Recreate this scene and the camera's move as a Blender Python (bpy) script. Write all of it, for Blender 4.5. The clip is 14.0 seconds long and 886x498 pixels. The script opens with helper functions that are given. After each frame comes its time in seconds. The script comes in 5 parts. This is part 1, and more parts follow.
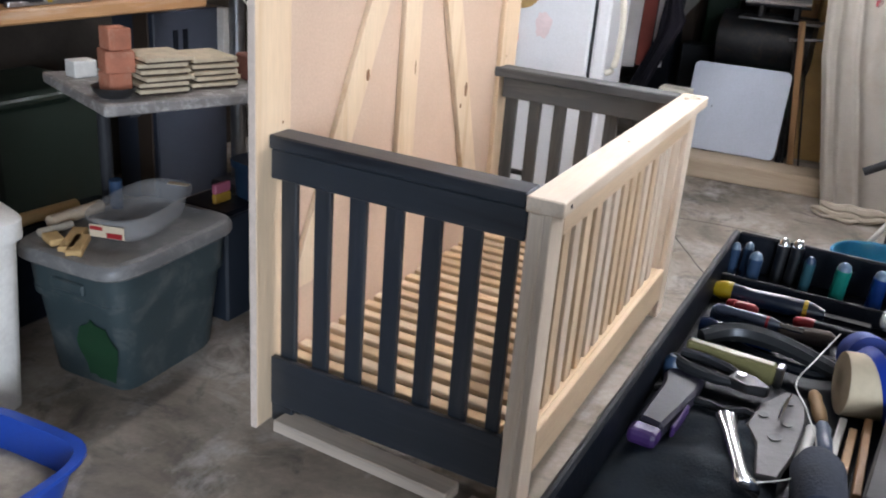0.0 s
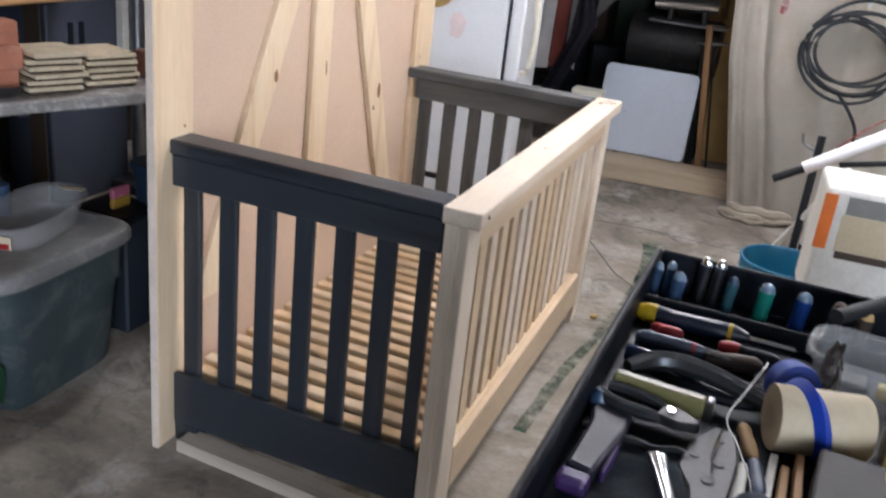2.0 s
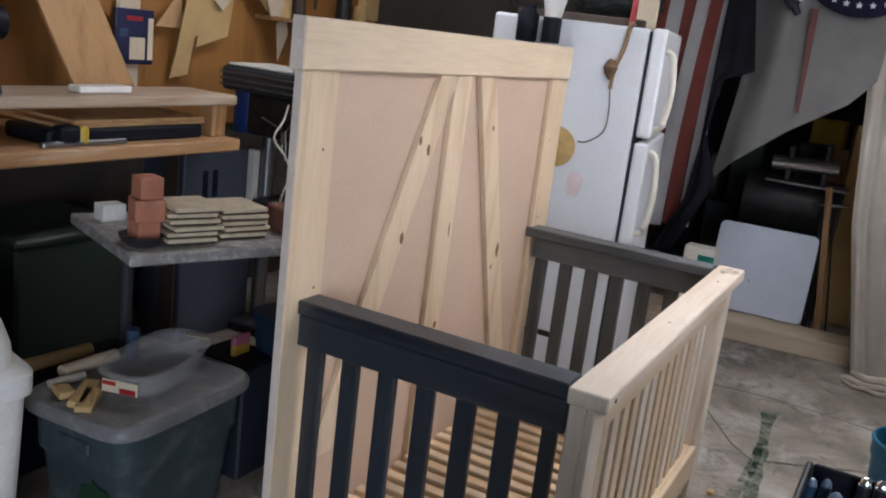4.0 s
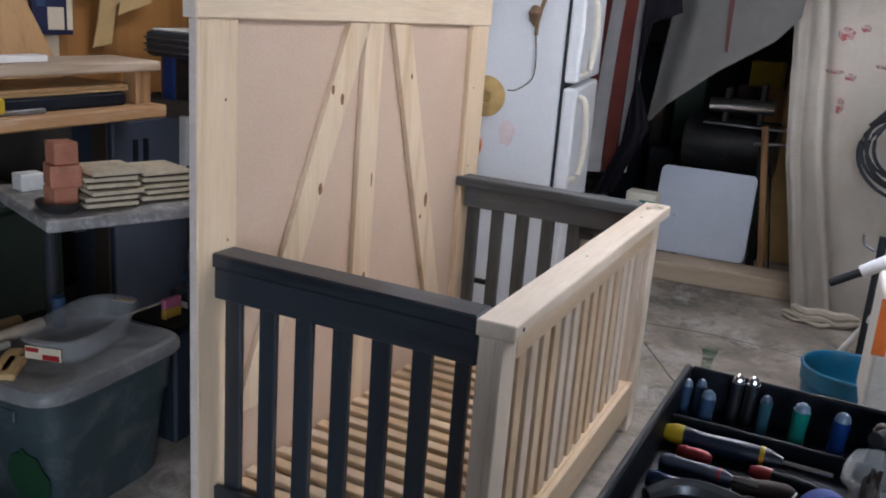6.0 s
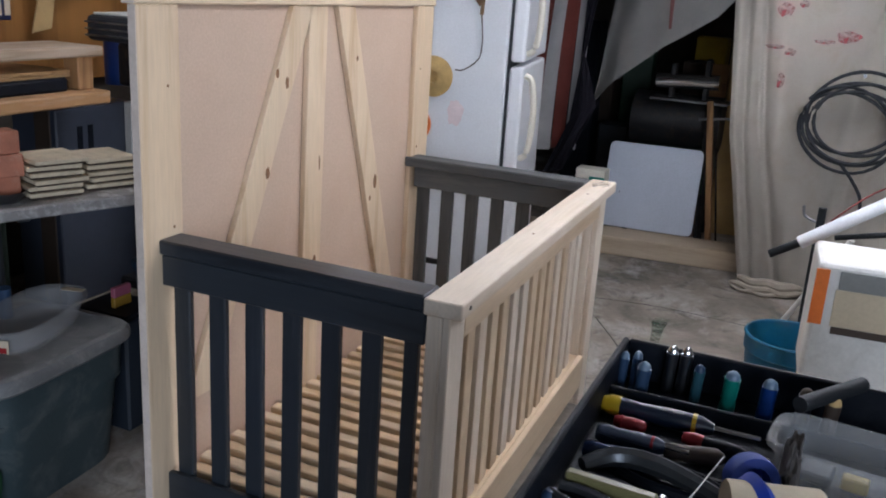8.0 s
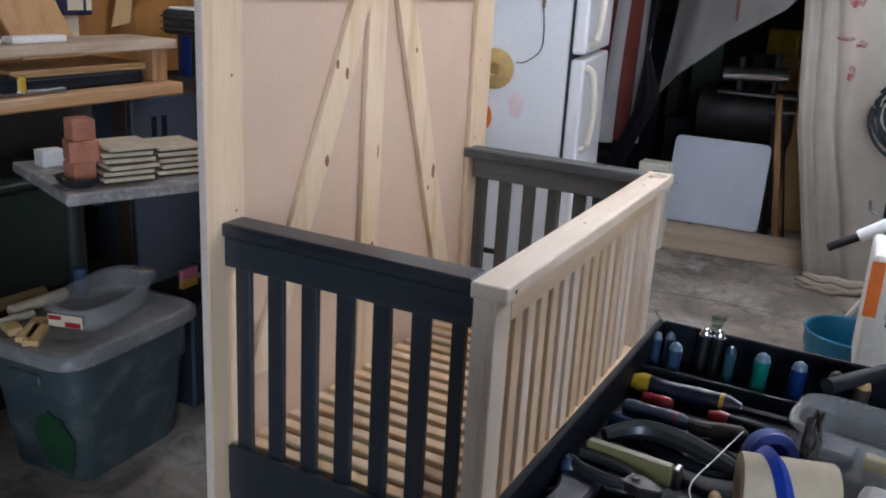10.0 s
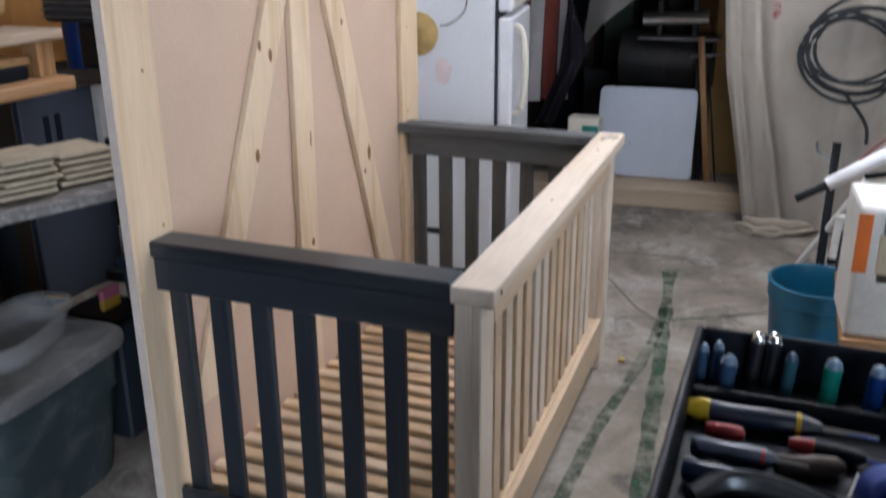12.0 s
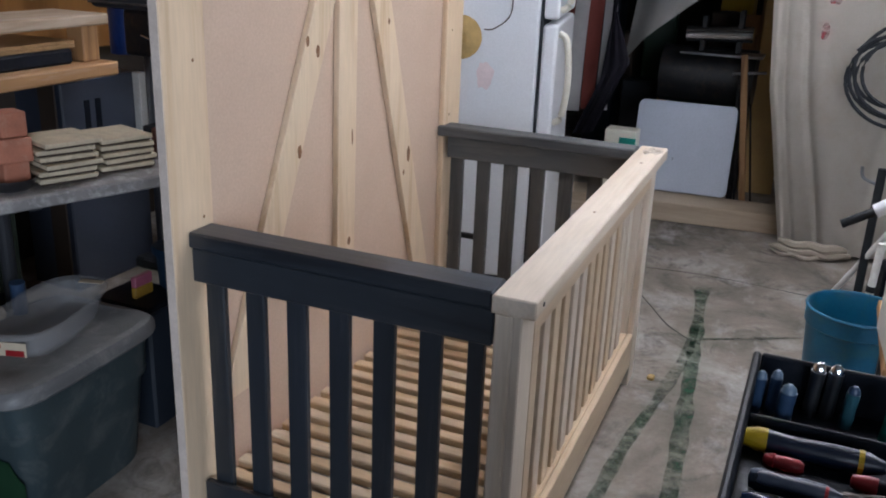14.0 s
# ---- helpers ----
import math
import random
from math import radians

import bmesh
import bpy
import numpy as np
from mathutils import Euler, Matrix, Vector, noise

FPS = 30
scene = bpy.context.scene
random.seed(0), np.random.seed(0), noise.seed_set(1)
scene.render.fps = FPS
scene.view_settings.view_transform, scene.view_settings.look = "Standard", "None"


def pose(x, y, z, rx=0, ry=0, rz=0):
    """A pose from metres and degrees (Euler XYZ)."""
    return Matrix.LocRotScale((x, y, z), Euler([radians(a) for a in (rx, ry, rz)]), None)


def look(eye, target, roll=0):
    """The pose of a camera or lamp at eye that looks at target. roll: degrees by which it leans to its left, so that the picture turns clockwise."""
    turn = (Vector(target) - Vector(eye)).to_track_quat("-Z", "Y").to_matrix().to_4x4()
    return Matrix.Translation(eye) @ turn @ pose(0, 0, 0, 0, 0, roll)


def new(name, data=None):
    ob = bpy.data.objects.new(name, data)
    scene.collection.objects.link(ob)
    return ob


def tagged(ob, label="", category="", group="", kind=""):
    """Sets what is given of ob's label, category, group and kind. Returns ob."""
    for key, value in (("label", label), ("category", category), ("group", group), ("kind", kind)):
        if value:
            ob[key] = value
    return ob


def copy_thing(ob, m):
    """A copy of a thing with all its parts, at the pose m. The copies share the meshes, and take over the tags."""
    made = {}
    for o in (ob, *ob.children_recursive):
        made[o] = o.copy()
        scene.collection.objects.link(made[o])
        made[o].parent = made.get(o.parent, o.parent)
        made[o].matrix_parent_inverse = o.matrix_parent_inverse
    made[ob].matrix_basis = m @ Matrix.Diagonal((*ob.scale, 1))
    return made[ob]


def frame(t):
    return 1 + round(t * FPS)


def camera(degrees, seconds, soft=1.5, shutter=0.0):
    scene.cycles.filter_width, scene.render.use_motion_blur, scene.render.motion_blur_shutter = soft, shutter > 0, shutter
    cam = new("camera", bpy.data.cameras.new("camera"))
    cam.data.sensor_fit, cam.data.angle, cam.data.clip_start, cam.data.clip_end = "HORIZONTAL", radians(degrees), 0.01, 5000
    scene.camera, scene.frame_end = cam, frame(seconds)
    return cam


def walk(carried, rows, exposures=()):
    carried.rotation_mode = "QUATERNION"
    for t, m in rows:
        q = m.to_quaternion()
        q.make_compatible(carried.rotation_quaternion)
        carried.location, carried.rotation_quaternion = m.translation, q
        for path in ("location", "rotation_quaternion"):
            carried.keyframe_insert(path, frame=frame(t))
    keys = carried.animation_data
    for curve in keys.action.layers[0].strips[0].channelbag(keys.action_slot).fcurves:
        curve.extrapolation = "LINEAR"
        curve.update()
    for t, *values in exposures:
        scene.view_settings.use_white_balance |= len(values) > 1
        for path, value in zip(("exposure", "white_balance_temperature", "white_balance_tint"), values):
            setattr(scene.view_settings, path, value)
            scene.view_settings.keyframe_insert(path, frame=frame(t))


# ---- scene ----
cam = camera(53.0, 14.0, soft=1.9, shutter=0.4)
PATH = [
    (0, (0.664, -1.708, 1.412), (-0.17, -0.047, 0.673), 4.5),
    (0.5, (0.648, -1.704, 1.408), (-0.113, -0.024, 0.633), 5.5),
    (1, (0.63, -1.709, 1.382), (-0.104, -0.067, 0.508), 6.4),
    (1.5, (0.648, -1.653, 1.408), (0.052, 0.092, 0.632), 7.0),
    (2, (0.623, -1.632, 1.419), (-0.033, 0.11, 0.686), 6.5),
    (2.5, (0.598, -1.629, 1.48), (-0.174, 0.143, 0.964), 6.8),
    (3, (0.576, -1.631, 1.523), (-0.291, 0.141, 1.189), 6.7),
    (3.5, (0.537, -1.641, 1.52), (-0.427, 0.075, 1.166), 6.8),
    (4, (0.543, -1.629, 1.492), (-0.373, 0.085, 1.018), 7.0),
    (6.5, (0.702, -1.582, 1.443), (-0.13, 0.157, 0.912), 4.0),
    (7, (0.709, -1.615, 1.463), (-0.107, 0.133, 0.934), 4.3),
    (7.5, (0.681, -1.618, 1.447), (-0.085, 0.153, 0.922), 3.8),
    (8, (0.708, -1.595, 1.455), (-0.038, 0.17, 0.884), 3.7),
    (10.5, (0.776, -1.63, 1.447), (-0.129, 0.047, 0.841), 3.3),
    (11, (0.763, -1.59, 1.429), (-0.135, 0.063, 0.751), 2.9),
    (11.5, (0.651, -1.514, 1.408), (-0.099, 0.172, 0.638), 0.7),
    (12, (0.558, -1.456, 1.454), (-0.132, 0.297, 0.785), -0.4),
    (12.5, (0.513, -1.454, 1.509), (-0.265, 0.338, 1.08), 1.3),
    (13, (0.505, -1.455, 1.501), (-0.315, 0.31, 1.043), 1.0),
    (13.5, (0.505, -1.452, 1.46), (-0.26, 0.296, 0.861), 2.1),
    (14, (0.508, -1.447, 1.45), (-0.227, 0.29, 0.787), 2.3),
]
walk(cam, [(t, look(eye, target, roll)) for t, eye, target, roll in PATH],
     [(0, -0.07, 6350, 14), (1.0, -0.17, 6350, 14), (1.5, -0.09, 6350, 14), (2.5, -0.47, 6350, 14), (3.5, -0.81, 6300, 14), (7.5, -0.85, 6000, 14), (10.5, -0.76, 6000, 14), (11.0, -0.66, 6050, 14), (11.5, -0.58, 6050, 14), (12.0, -0.72, 6050, 14), (12.5, -0.81, 6050, 14), (14.0, -0.89, 6000, 14)])

# ---- world and light ----
world = bpy.data.worlds.new("world")
scene.world = world
world.use_nodes = True
_wn = world.node_tree.nodes
_sky = _wn.new("ShaderNodeTexSky")
_sky.sky_type = 'NISHITA'
_sky.sun_disc = False
_sky.sun_elevation = radians(35)
_sky.sun_rotation = radians(200)
world.node_tree.links.new(_sky.outputs[0], _wn["Background"].inputs[0])
_wn["Background"].inputs[1].default_value = 0.12


def area_lamp(name, m, sx, sy, watts, color):
    d = bpy.data.lights.new(name, 'AREA')
    d.shape, d.size, d.size_y, d.energy, d.color = 'RECTANGLE', sx, sy, watts, color
    ob = new(name, d)
    ob.matrix_world = m
    return ob


# daylight in the open garage door, to the right of and behind the camera
area_lamp("door_daylight", look((2.45, -4.05, 1.15), (0.1, 0.2, 0.5)), 1.9, 2.1, 255, (0.80, 0.90, 1.0))


# ---- materials ----
def nodes_of(name):
    m = bpy.data.materials.new(name)
    m.use_nodes = True
    nt = m.node_tree
    return m, nt, nt.nodes["Principled BSDF"]


def coords(nt, scale=(1, 1, 1), shift=True):
    tc = nt.nodes.new("ShaderNodeTexCoord")
    mp = nt.nodes.new("ShaderNodeMapping")
    mp.inputs["Scale"].default_value = scale
    nt.links.new(tc.outputs["Object"], mp.inputs["Vector"])
    if shift:
        oi = nt.nodes.new("ShaderNodeObjectInfo")
        mu = nt.nodes.new("ShaderNodeMath")
        mu.operation = 'MULTIPLY'
        mu.inputs[1].default_value = 37.0
        nt.links.new(oi.outputs["Random"], mu.inputs[0])
        nt.links.new(mu.outputs[0], mp.inputs["Location"])
    return mp.outputs[0]


def noise_node(nt, vec, scale, detail=4.0, rough=0.6, distort=0.0):
    n = nt.nodes.new("ShaderNodeTexNoise")
    n.inputs["Scale"].default_value = scale
    n.inputs["Detail"].default_value = detail
    n.inputs["Roughness"].default_value = rough
    n.inputs["Distortion"].default_value = distort
    nt.links.new(vec, n.inputs["Vector"])
    return n.outputs["Fac"]


def ramp(nt, fac, stops):
    r = nt.nodes.new("ShaderNodeValToRGB")
    e = r.color_ramp.elements
    while len(e) < len(stops):
        e.new(0.5)
    for el, (p, c) in zip(e, stops):
        el.position, el.color = p, (*c, 1)
    nt.links.new(fac, r.inputs[0])
    return r.outputs["Color"]


def mixed(nt, a, b, fac, mode='MIX'):
    m = nt.nodes.new("ShaderNodeMix")
    m.data_type, m.blend_type = 'RGBA', mode
    for sock, v in ((m.inputs[0], fac), (m.inputs[6], a), (m.inputs[7], b)):
        if isinstance(v, (int, float)):
            sock.default_value = v
        elif isinstance(v, tuple):
            sock.default_value = (*v, 1)
        else:
            nt.links.new(v, sock)
    return m.outputs[2]


def bump_to(nt, p, height, strength, dist=0.002):
    b = nt.nodes.new("ShaderNodeBump")
    b.inputs["Strength"].default_value = strength
    b.inputs["Distance"].default_value = dist
    nt.links.new(height, b.inputs["Height"])
    nt.links.new(b.outputs[0], p.inputs["Normal"])


def scaled(c, k):
    return tuple(min(1.0, v * k) for v in c)


def mat(name, col, rough=0.6, metal=0.0, var=0.18, scale=5.0, fine=90.0, bump=0.15, dirt=None, dirt_amount=0.35):
    m, nt, p = nodes_of(name)
    v = coords(nt)
    big = noise_node(nt, v, scale, 5)
    small = noise_node(nt, v, fine, 3)
    c = ramp(nt, big, [(0.3, scaled(col, 1 - var)), (0.7, scaled(col, 1 + var * 0.6))])
    c = mixed(nt, c, ramp(nt, small, [(0.3, (0.82,) * 3), (0.7, (1.0,) * 3)]), 0.6, 'MULTIPLY')
    if dirt:
        f = noise_node(nt, v, scale * 2.3, 6, 0.7, 0.5)
        k = ramp(nt, f, [(0.5, (0, 0, 0)), (0.68, (dirt_amount,) * 3)])
        c = mixed(nt, c, dirt, k)
    nt.links.new(c, p.inputs["Base Color"])
    p.inputs["Metallic"].default_value = metal
    rr = nt.nodes.new("ShaderNodeMapRange")
    rr.inputs["To Min"].default_value = max(0.03, rough - 0.12)
    rr.inputs["To Max"].default_value = min(1.0, rough + 0.12)
    nt.links.new(big, rr.inputs["Value"])
    nt.links.new(rr.outputs[0], p.inputs["Roughness"])
    bump_to(nt, p, small, bump)
    return m


def wood(name, light, dark, axis, rough=0.55, bands=14.0, worn=None, knots=False):
    m, nt, p = nodes_of(name)
    s = [1.0, 1.0, 1.0]
    s["xyz".index(axis)] = 0.07
    v = coords(nt, tuple(s))
    g = noise_node(nt, v, bands, 6, 0.62, 0.6)
    f = noise_node(nt, v, bands * 9, 3)
    c = ramp(nt, g, [(0.3, dark), (0.48, light), (0.72, scaled(light, 1.08))])
    c = mixed(nt, c, ramp(nt, f, [(0.3, (0.86,) * 3), (0.65, (1.0,) * 3)]), 0.7, 'MULTIPLY')
    u = coords(nt)
    blot = noise_node(nt, u, 3.0, 3)
    c = mixed(nt, c, ramp(nt, blot, [(0.3, (0.9, 0.87, 0.83)), (0.7, (1.0, 1.0, 1.0))]), 0.8, 'MULTIPLY')
    if worn:
        w = noise_node(nt, v, 22, 6, 0.75)
        c = mixed(nt, c, worn, ramp(nt, w, [(0.52, (0, 0, 0)), (0.75, (0.6,) * 3)]))
    oi = nt.nodes.new("ShaderNodeObjectInfo")
    c = mixed(nt, c, ramp(nt, oi.outputs["Random"], [(0.0, (0.86, 0.82, 0.76)), (0.5, (1.0, 0.99, 0.97)), (1.0, (0.96, 0.9, 0.82))]), 0.7, 'MULTIPLY')
    nt.links.new(c, p.inputs["Base Color"])
    p.inputs["Roughness"].default_value = rough
    bump_to(nt, p, f, 0.2)
    return m


PINE_L, PINE_D = (0.75, 0.605, 0.44), (0.62, 0.45, 0.28)
pine = {a: wood("pine_" + a, PINE_L, PINE_D, a) for a in "xyz"}
# paler copy of the pine: strong light on the crib front put into colour
lit_pine = {a: wood("lit_pine_" + a, (0.83, 0.745, 0.65), (0.74, 0.61, 0.48), a) for a in "xyz"}
warm_pine = {a: wood("warm_pine_" + a, (0.77, 0.59, 0.39), (0.61, 0.41, 0.22), a) for a in "xyz"}
blond_pine = {a: wood("blond_pine_" + a, (0.80, 0.67, 0.50), (0.66, 0.47, 0.31), a, bands=20) for a in "xyz"}
stain = {a: wood("charcoal_stain_" + a, (0.027, 0.035, 0.047), (0.013, 0.017, 0.024), a, 0.38, worn=(0.075, 0.08, 0.088)) for a in "xyz"}
grey_stain = {a: wood("grey_stain_" + a, (0.080, 0.086, 0.092), (0.033, 0.036, 0.040), a, 0.6, worn=(0.17, 0.165, 0.16)) for a in "xyz"}
plywood = mat("birch_plywood", (0.62, 0.46, 0.345), 0.6, 0, 0.08, 2.2, 140, 0.08, (0.54, 0.38, 0.27), 0.35)
old_wood = {a: wood("old_bench_wood_" + a, (0.42, 0.24, 0.11), (0.22, 0.11, 0.045), a, 0.6) for a in "xyz"}
panel_brown = wood("brown_panelling", (0.35, 0.165, 0.045), (0.20, 0.088, 0.02), 'z', 0.55, bands=4.0)
bare_board = wood("bare_board", (0.52, 0.33, 0.16), (0.38, 0.22, 0.09), 'z', 0.6)
grey_board = wood("weathered_board", (0.60, 0.54, 0.48), (0.46, 0.40, 0.35), 'x', 0.7)
white_enamel = mat("white_enamel", (0.78, 0.80, 0.83), 0.32, 0, 0.03, 2.0, 160, 0.05, (0.55, 0.5, 0.45), 0.12)
cream_plastic = mat("cream_plastic", (0.72, 0.68, 0.58), 0.4, 0, 0.05)
white_plastic = mat("white_plastic", (0.75, 0.74, 0.70), 0.42, 0, 0.06, 6, 90, 0.05, (0.4, 0.36, 0.3), 0.25)
grey_plastic = mat("grey_plastic", (0.037, 0.056, 0.062), 0.45, 0, 0.1, 4, 120, 0.1, (0.19, 0.19, 0.18), 0.3)
lid_grey = mat("light_grey_plastic", (0.16, 0.16, 0.16), 0.5, 0, 0.12, 5, 120, 0.1, (0.34, 0.33, 0.31), 0.5)
blue_plastic = mat("blue_plastic", (0.015, 0.07, 0.42), 0.35, 0, 0.1, 5, 120, 0.05)
teal_plastic = mat("teal_plastic", (0.005, 0.095, 0.18), 0.4, 0, 0.15, 6, 90, 0.05, (0.05, 0.12, 0.1), 0.4)
black_plastic = mat("black_plastic", (0.005, 0.007, 0.012), 0.5, 0, 0.3, 9, 140, 0.2, (0.03, 0.03, 0.035), 0.2)
black_metal = mat("black_metal", (0.025, 0.025, 0.027), 0.45, 0.4, 0.3, 8, 120, 0.1, (0.12, 0.07, 0.04), 0.3)
steel = mat("bare_steel", (0.30, 0.31, 0.33), 0.32, 1.0, 0.2, 12, 160, 0.1, (0.25, 0.2, 0.16), 0.3)
chrome = mat("chrome", (0.75, 0.76, 0.78), 0.12, 1.0, 0.05, 12, 160, 0.02)
cast_grey = mat("painted_cast_grey", (0.035, 0.037, 0.042), 0.5, 0.0, 0.15, 9, 120, 0.2)
sand = mat("litter_sand", (0.42, 0.37, 0.30), 0.95, 0, 0.25, 30, 220, 0.9)
terracotta = mat("red_brick", (0.52, 0.20, 0.12), 0.8, 0, 0.2, 14, 200, 0.5, (0.55, 0.32, 0.22), 0.4)
tile_buff = mat("buff_tile", (0.66, 0.56, 0.40), 0.7, 0, 0.2, 16, 160, 0.4, (0.38, 0.28, 0.17), 0.45)
cardboard = mat("cardboard", (0.52, 0.345, 0.15), 0.85, 0, 0.12, 8, 140, 0.2)
paper = mat("pale_paper", (0.62, 0.52, 0.38), 0.85, 0, 0.1, 9, 140, 0.1)
navy = mat("navy_cloth", (0.012, 0.012, 0.03), 0.9, 0, 0.3, 8, 300, 0.4)
black_cloth = mat("black_cloth", (0.012, 0.011, 0.016), 0.95, 0, 0.3, 8, 300, 0.4)
sheet_grey = mat("grey_sheet", (0.19, 0.185, 0.175), 0.95, 0, 0.12, 3, 260, 0.3, (0.22, 0.2, 0.18), 0.4)
sheet_white = mat("off_white_dust_sheet", (0.60, 0.55, 0.48), 0.95, 0, 0.12, 2.5, 260, 0.3, (0.48, 0.40, 0.30), 0.5)
flag_red = mat("faded_red_cloth", (0.19, 0.05, 0.04), 0.95, 0, 0.2, 6, 260, 0.3)
flag_white = mat("faded_white_cloth", (0.46, 0.45, 0.45), 0.95, 0, 0.15, 6, 260, 0.3)
red_plastic = mat("red_plastic", (0.30, 0.015, 0.02), 0.4)
yellow_plastic = mat("yellow_plastic", (0.50, 0.34, 0.012), 0.4)
orange_plastic = mat("orange_plastic", (0.75, 0.17, 0.02), 0.45)
green_plastic = mat("green_plastic", (0.01, 0.22, 0.17), 0.35)
tool_blue = mat("tool_blue", (0.006, 0.035, 0.17), 0.35)
pale_blue = mat("pale_blue_plastic", (0.03, 0.062, 0.125), 0.4)
purple = mat("purple_plastic", (0.06, 0.025, 0.13), 0.5)
dull_brown = mat("dull_brown", (0.06, 0.04, 0.028), 0.7)
green_dark = mat("dark_green_paint", (0.012, 0.05, 0.022), 0.5)
rubber = mat("black_rubber", (0.02, 0.022, 0.025), 0.6, 0, 0.2, 8, 120, 0.2)
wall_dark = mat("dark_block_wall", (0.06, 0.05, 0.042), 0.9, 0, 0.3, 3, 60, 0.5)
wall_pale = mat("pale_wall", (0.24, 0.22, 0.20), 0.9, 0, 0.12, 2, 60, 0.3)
ceil_mat = mat("ceiling_board", (0.20, 0.185, 0.17), 0.9, 0, 0.12, 2, 60, 0.3)
beam_paint = mat("grey_painted_beam", (0.42, 0.46, 0.48), 0.6, 0, 0.1, 3, 90, 0.2)
masking = mat("masking_tape", (0.56, 0.47, 0.33), 0.7, 0, 0.08)
rough_edge = mat("rough_sawn_edge", (0.72, 0.61, 0.53), 0.85, 0, 0.12, 14, 120, 0.5, (0.55, 0.44, 0.35), 0.35)
sheet_dirty = mat("dirty_sheet_hem", (0.36, 0.31, 0.25), 0.95, 0, 0.2, 8, 200, 0.3)
dusty_board = wood("dusty_board", (0.46, 0.38, 0.29), (0.34, 0.27, 0.20), 'x', 0.75)
worn_top = wood("worn_bench_top", (0.50, 0.40, 0.31), (0.34, 0.23, 0.14), 'y', 0.65, worn=(0.62, 0.56, 0.50))
straw = mat("straw", (0.48, 0.32, 0.12), 0.8, 0, 0.2, 30, 200, 0.6)


def concrete():
    m, nt, p = nodes_of("stained_concrete")
    v = coords(nt, shift=False)
    a = noise_node(nt, v, 1.7, 7, 0.66, 0.4)
    b = noise_node(nt, v, 4.5, 7, 0.7, 1.0)
    f = noise_node(nt, v, 60, 5, 0.7)
    c = ramp(nt, a, [(0.34, (0.12, 0.10, 0.08)), (0.5, (0.26, 0.22, 0.18)), (0.66, (0.46, 0.42, 0.38))])
    c = mixed(nt, c, (0.07, 0.062, 0.055), ramp(nt, b, [(0.53, (0, 0, 0)), (0.66, (0.8,) * 3)]))
    w = noise_node(nt, coords(nt, (1.4, 0.9, 1), False), 2.4, 6, 0.68, 0.35)
    c = mixed(nt, c, (0.64, 0.62, 0.60), ramp(nt, w, [(0.53, (0, 0, 0)), (0.72, (0.6,) * 3)]))
    g = noise_node(nt, v, 2.2, 5, 0.7, 0.8)
    c = mixed(nt, c, (0.035, 0.08, 0.045), ramp(nt, g, [(0.63, (0, 0, 0)), (0.72, (0.45,) * 3)]))
    c = mixed(nt, c, ramp(nt, f, [(0.3, (0.75,) * 3), (0.7, (1.0,) * 3)]), 0.7, 'MULTIPLY')
    nt.links.new(c, p.inputs["Base Color"])
    p.inputs["Roughness"].default_value = 0.75
    bump_to(nt, p, f, 0.35, 0.003)
    return m


def clear_plastic(name, cloud):
    """Thin clear plastic: mostly see-through, with a gloss and a little haze."""
    m, nt, p = nodes_of(name)
    p.inputs["Base Color"].default_value = (0.50, 0.51, 0.52, 1)
    v = coords(nt)
    rr = nt.nodes.new("ShaderNodeMapRange")
    rr.inputs["To Min"].default_value, rr.inputs["To Max"].default_value = 0.12, 0.4
    nt.links.new(noise_node(nt, v, 9, 4), rr.inputs["Value"])
    nt.links.new(rr.outputs[0], p.inputs["Roughness"])
    tr = nt.nodes.new("ShaderNodeBsdfTransparent")
    mx = nt.nodes.new("ShaderNodeMixShader")
    mx.inputs[0].default_value = cloud
    nt.links.new(tr.outputs[0], mx.inputs[1])
    nt.links.new(p.outputs[0], mx.inputs[2])
    nt.links.new(mx.outputs[0], nt.nodes["Material Output"].inputs[0])
    return m


def glow(name, col, strength):
    m, nt, p = nodes_of(name)
    p.inputs["Base Color"].default_value = (*col, 1)
    p.inputs["Emission Color"].default_value = (*col, 1)
    p.inputs["Emission Strength"].default_value = strength
    return m


def paint_mat(name, col, lo=0.38, hi=0.58, scale=18):
    """Thin patchy paint, clear where it has not taken."""
    m, nt, p = nodes_of(name)
    v = coords(nt, shift=False)
    f = noise_node(nt, v, scale, 6, 0.75)
    tr = nt.nodes.new("ShaderNodeBsdfTransparent")
    mx = nt.nodes.new("ShaderNodeMixShader")
    nt.links.new(ramp(nt, f, [(lo, (0, 0, 0)), (hi, (0.9,) * 3)]), mx.inputs[0])
    nt.links.new(tr.outputs[0], mx.inputs[1])
    nt.links.new(p.outputs[0], mx.inputs[2])
    nt.links.new(mx.outputs[0], nt.nodes["Material Output"].inputs[0])
    p.inputs["Base Color"].default_value = (*col, 1)
    p.inputs["Roughness"].default_value = 0.7
    return m


concrete_mat, clear, crystal, tube_glow = concrete(), clear_plastic("cloudy_plastic", 0.20), clear_plastic("clear_plastic", 0.22), glow("lit_tube", (0.98, 0.98, 0.99), 108.0)


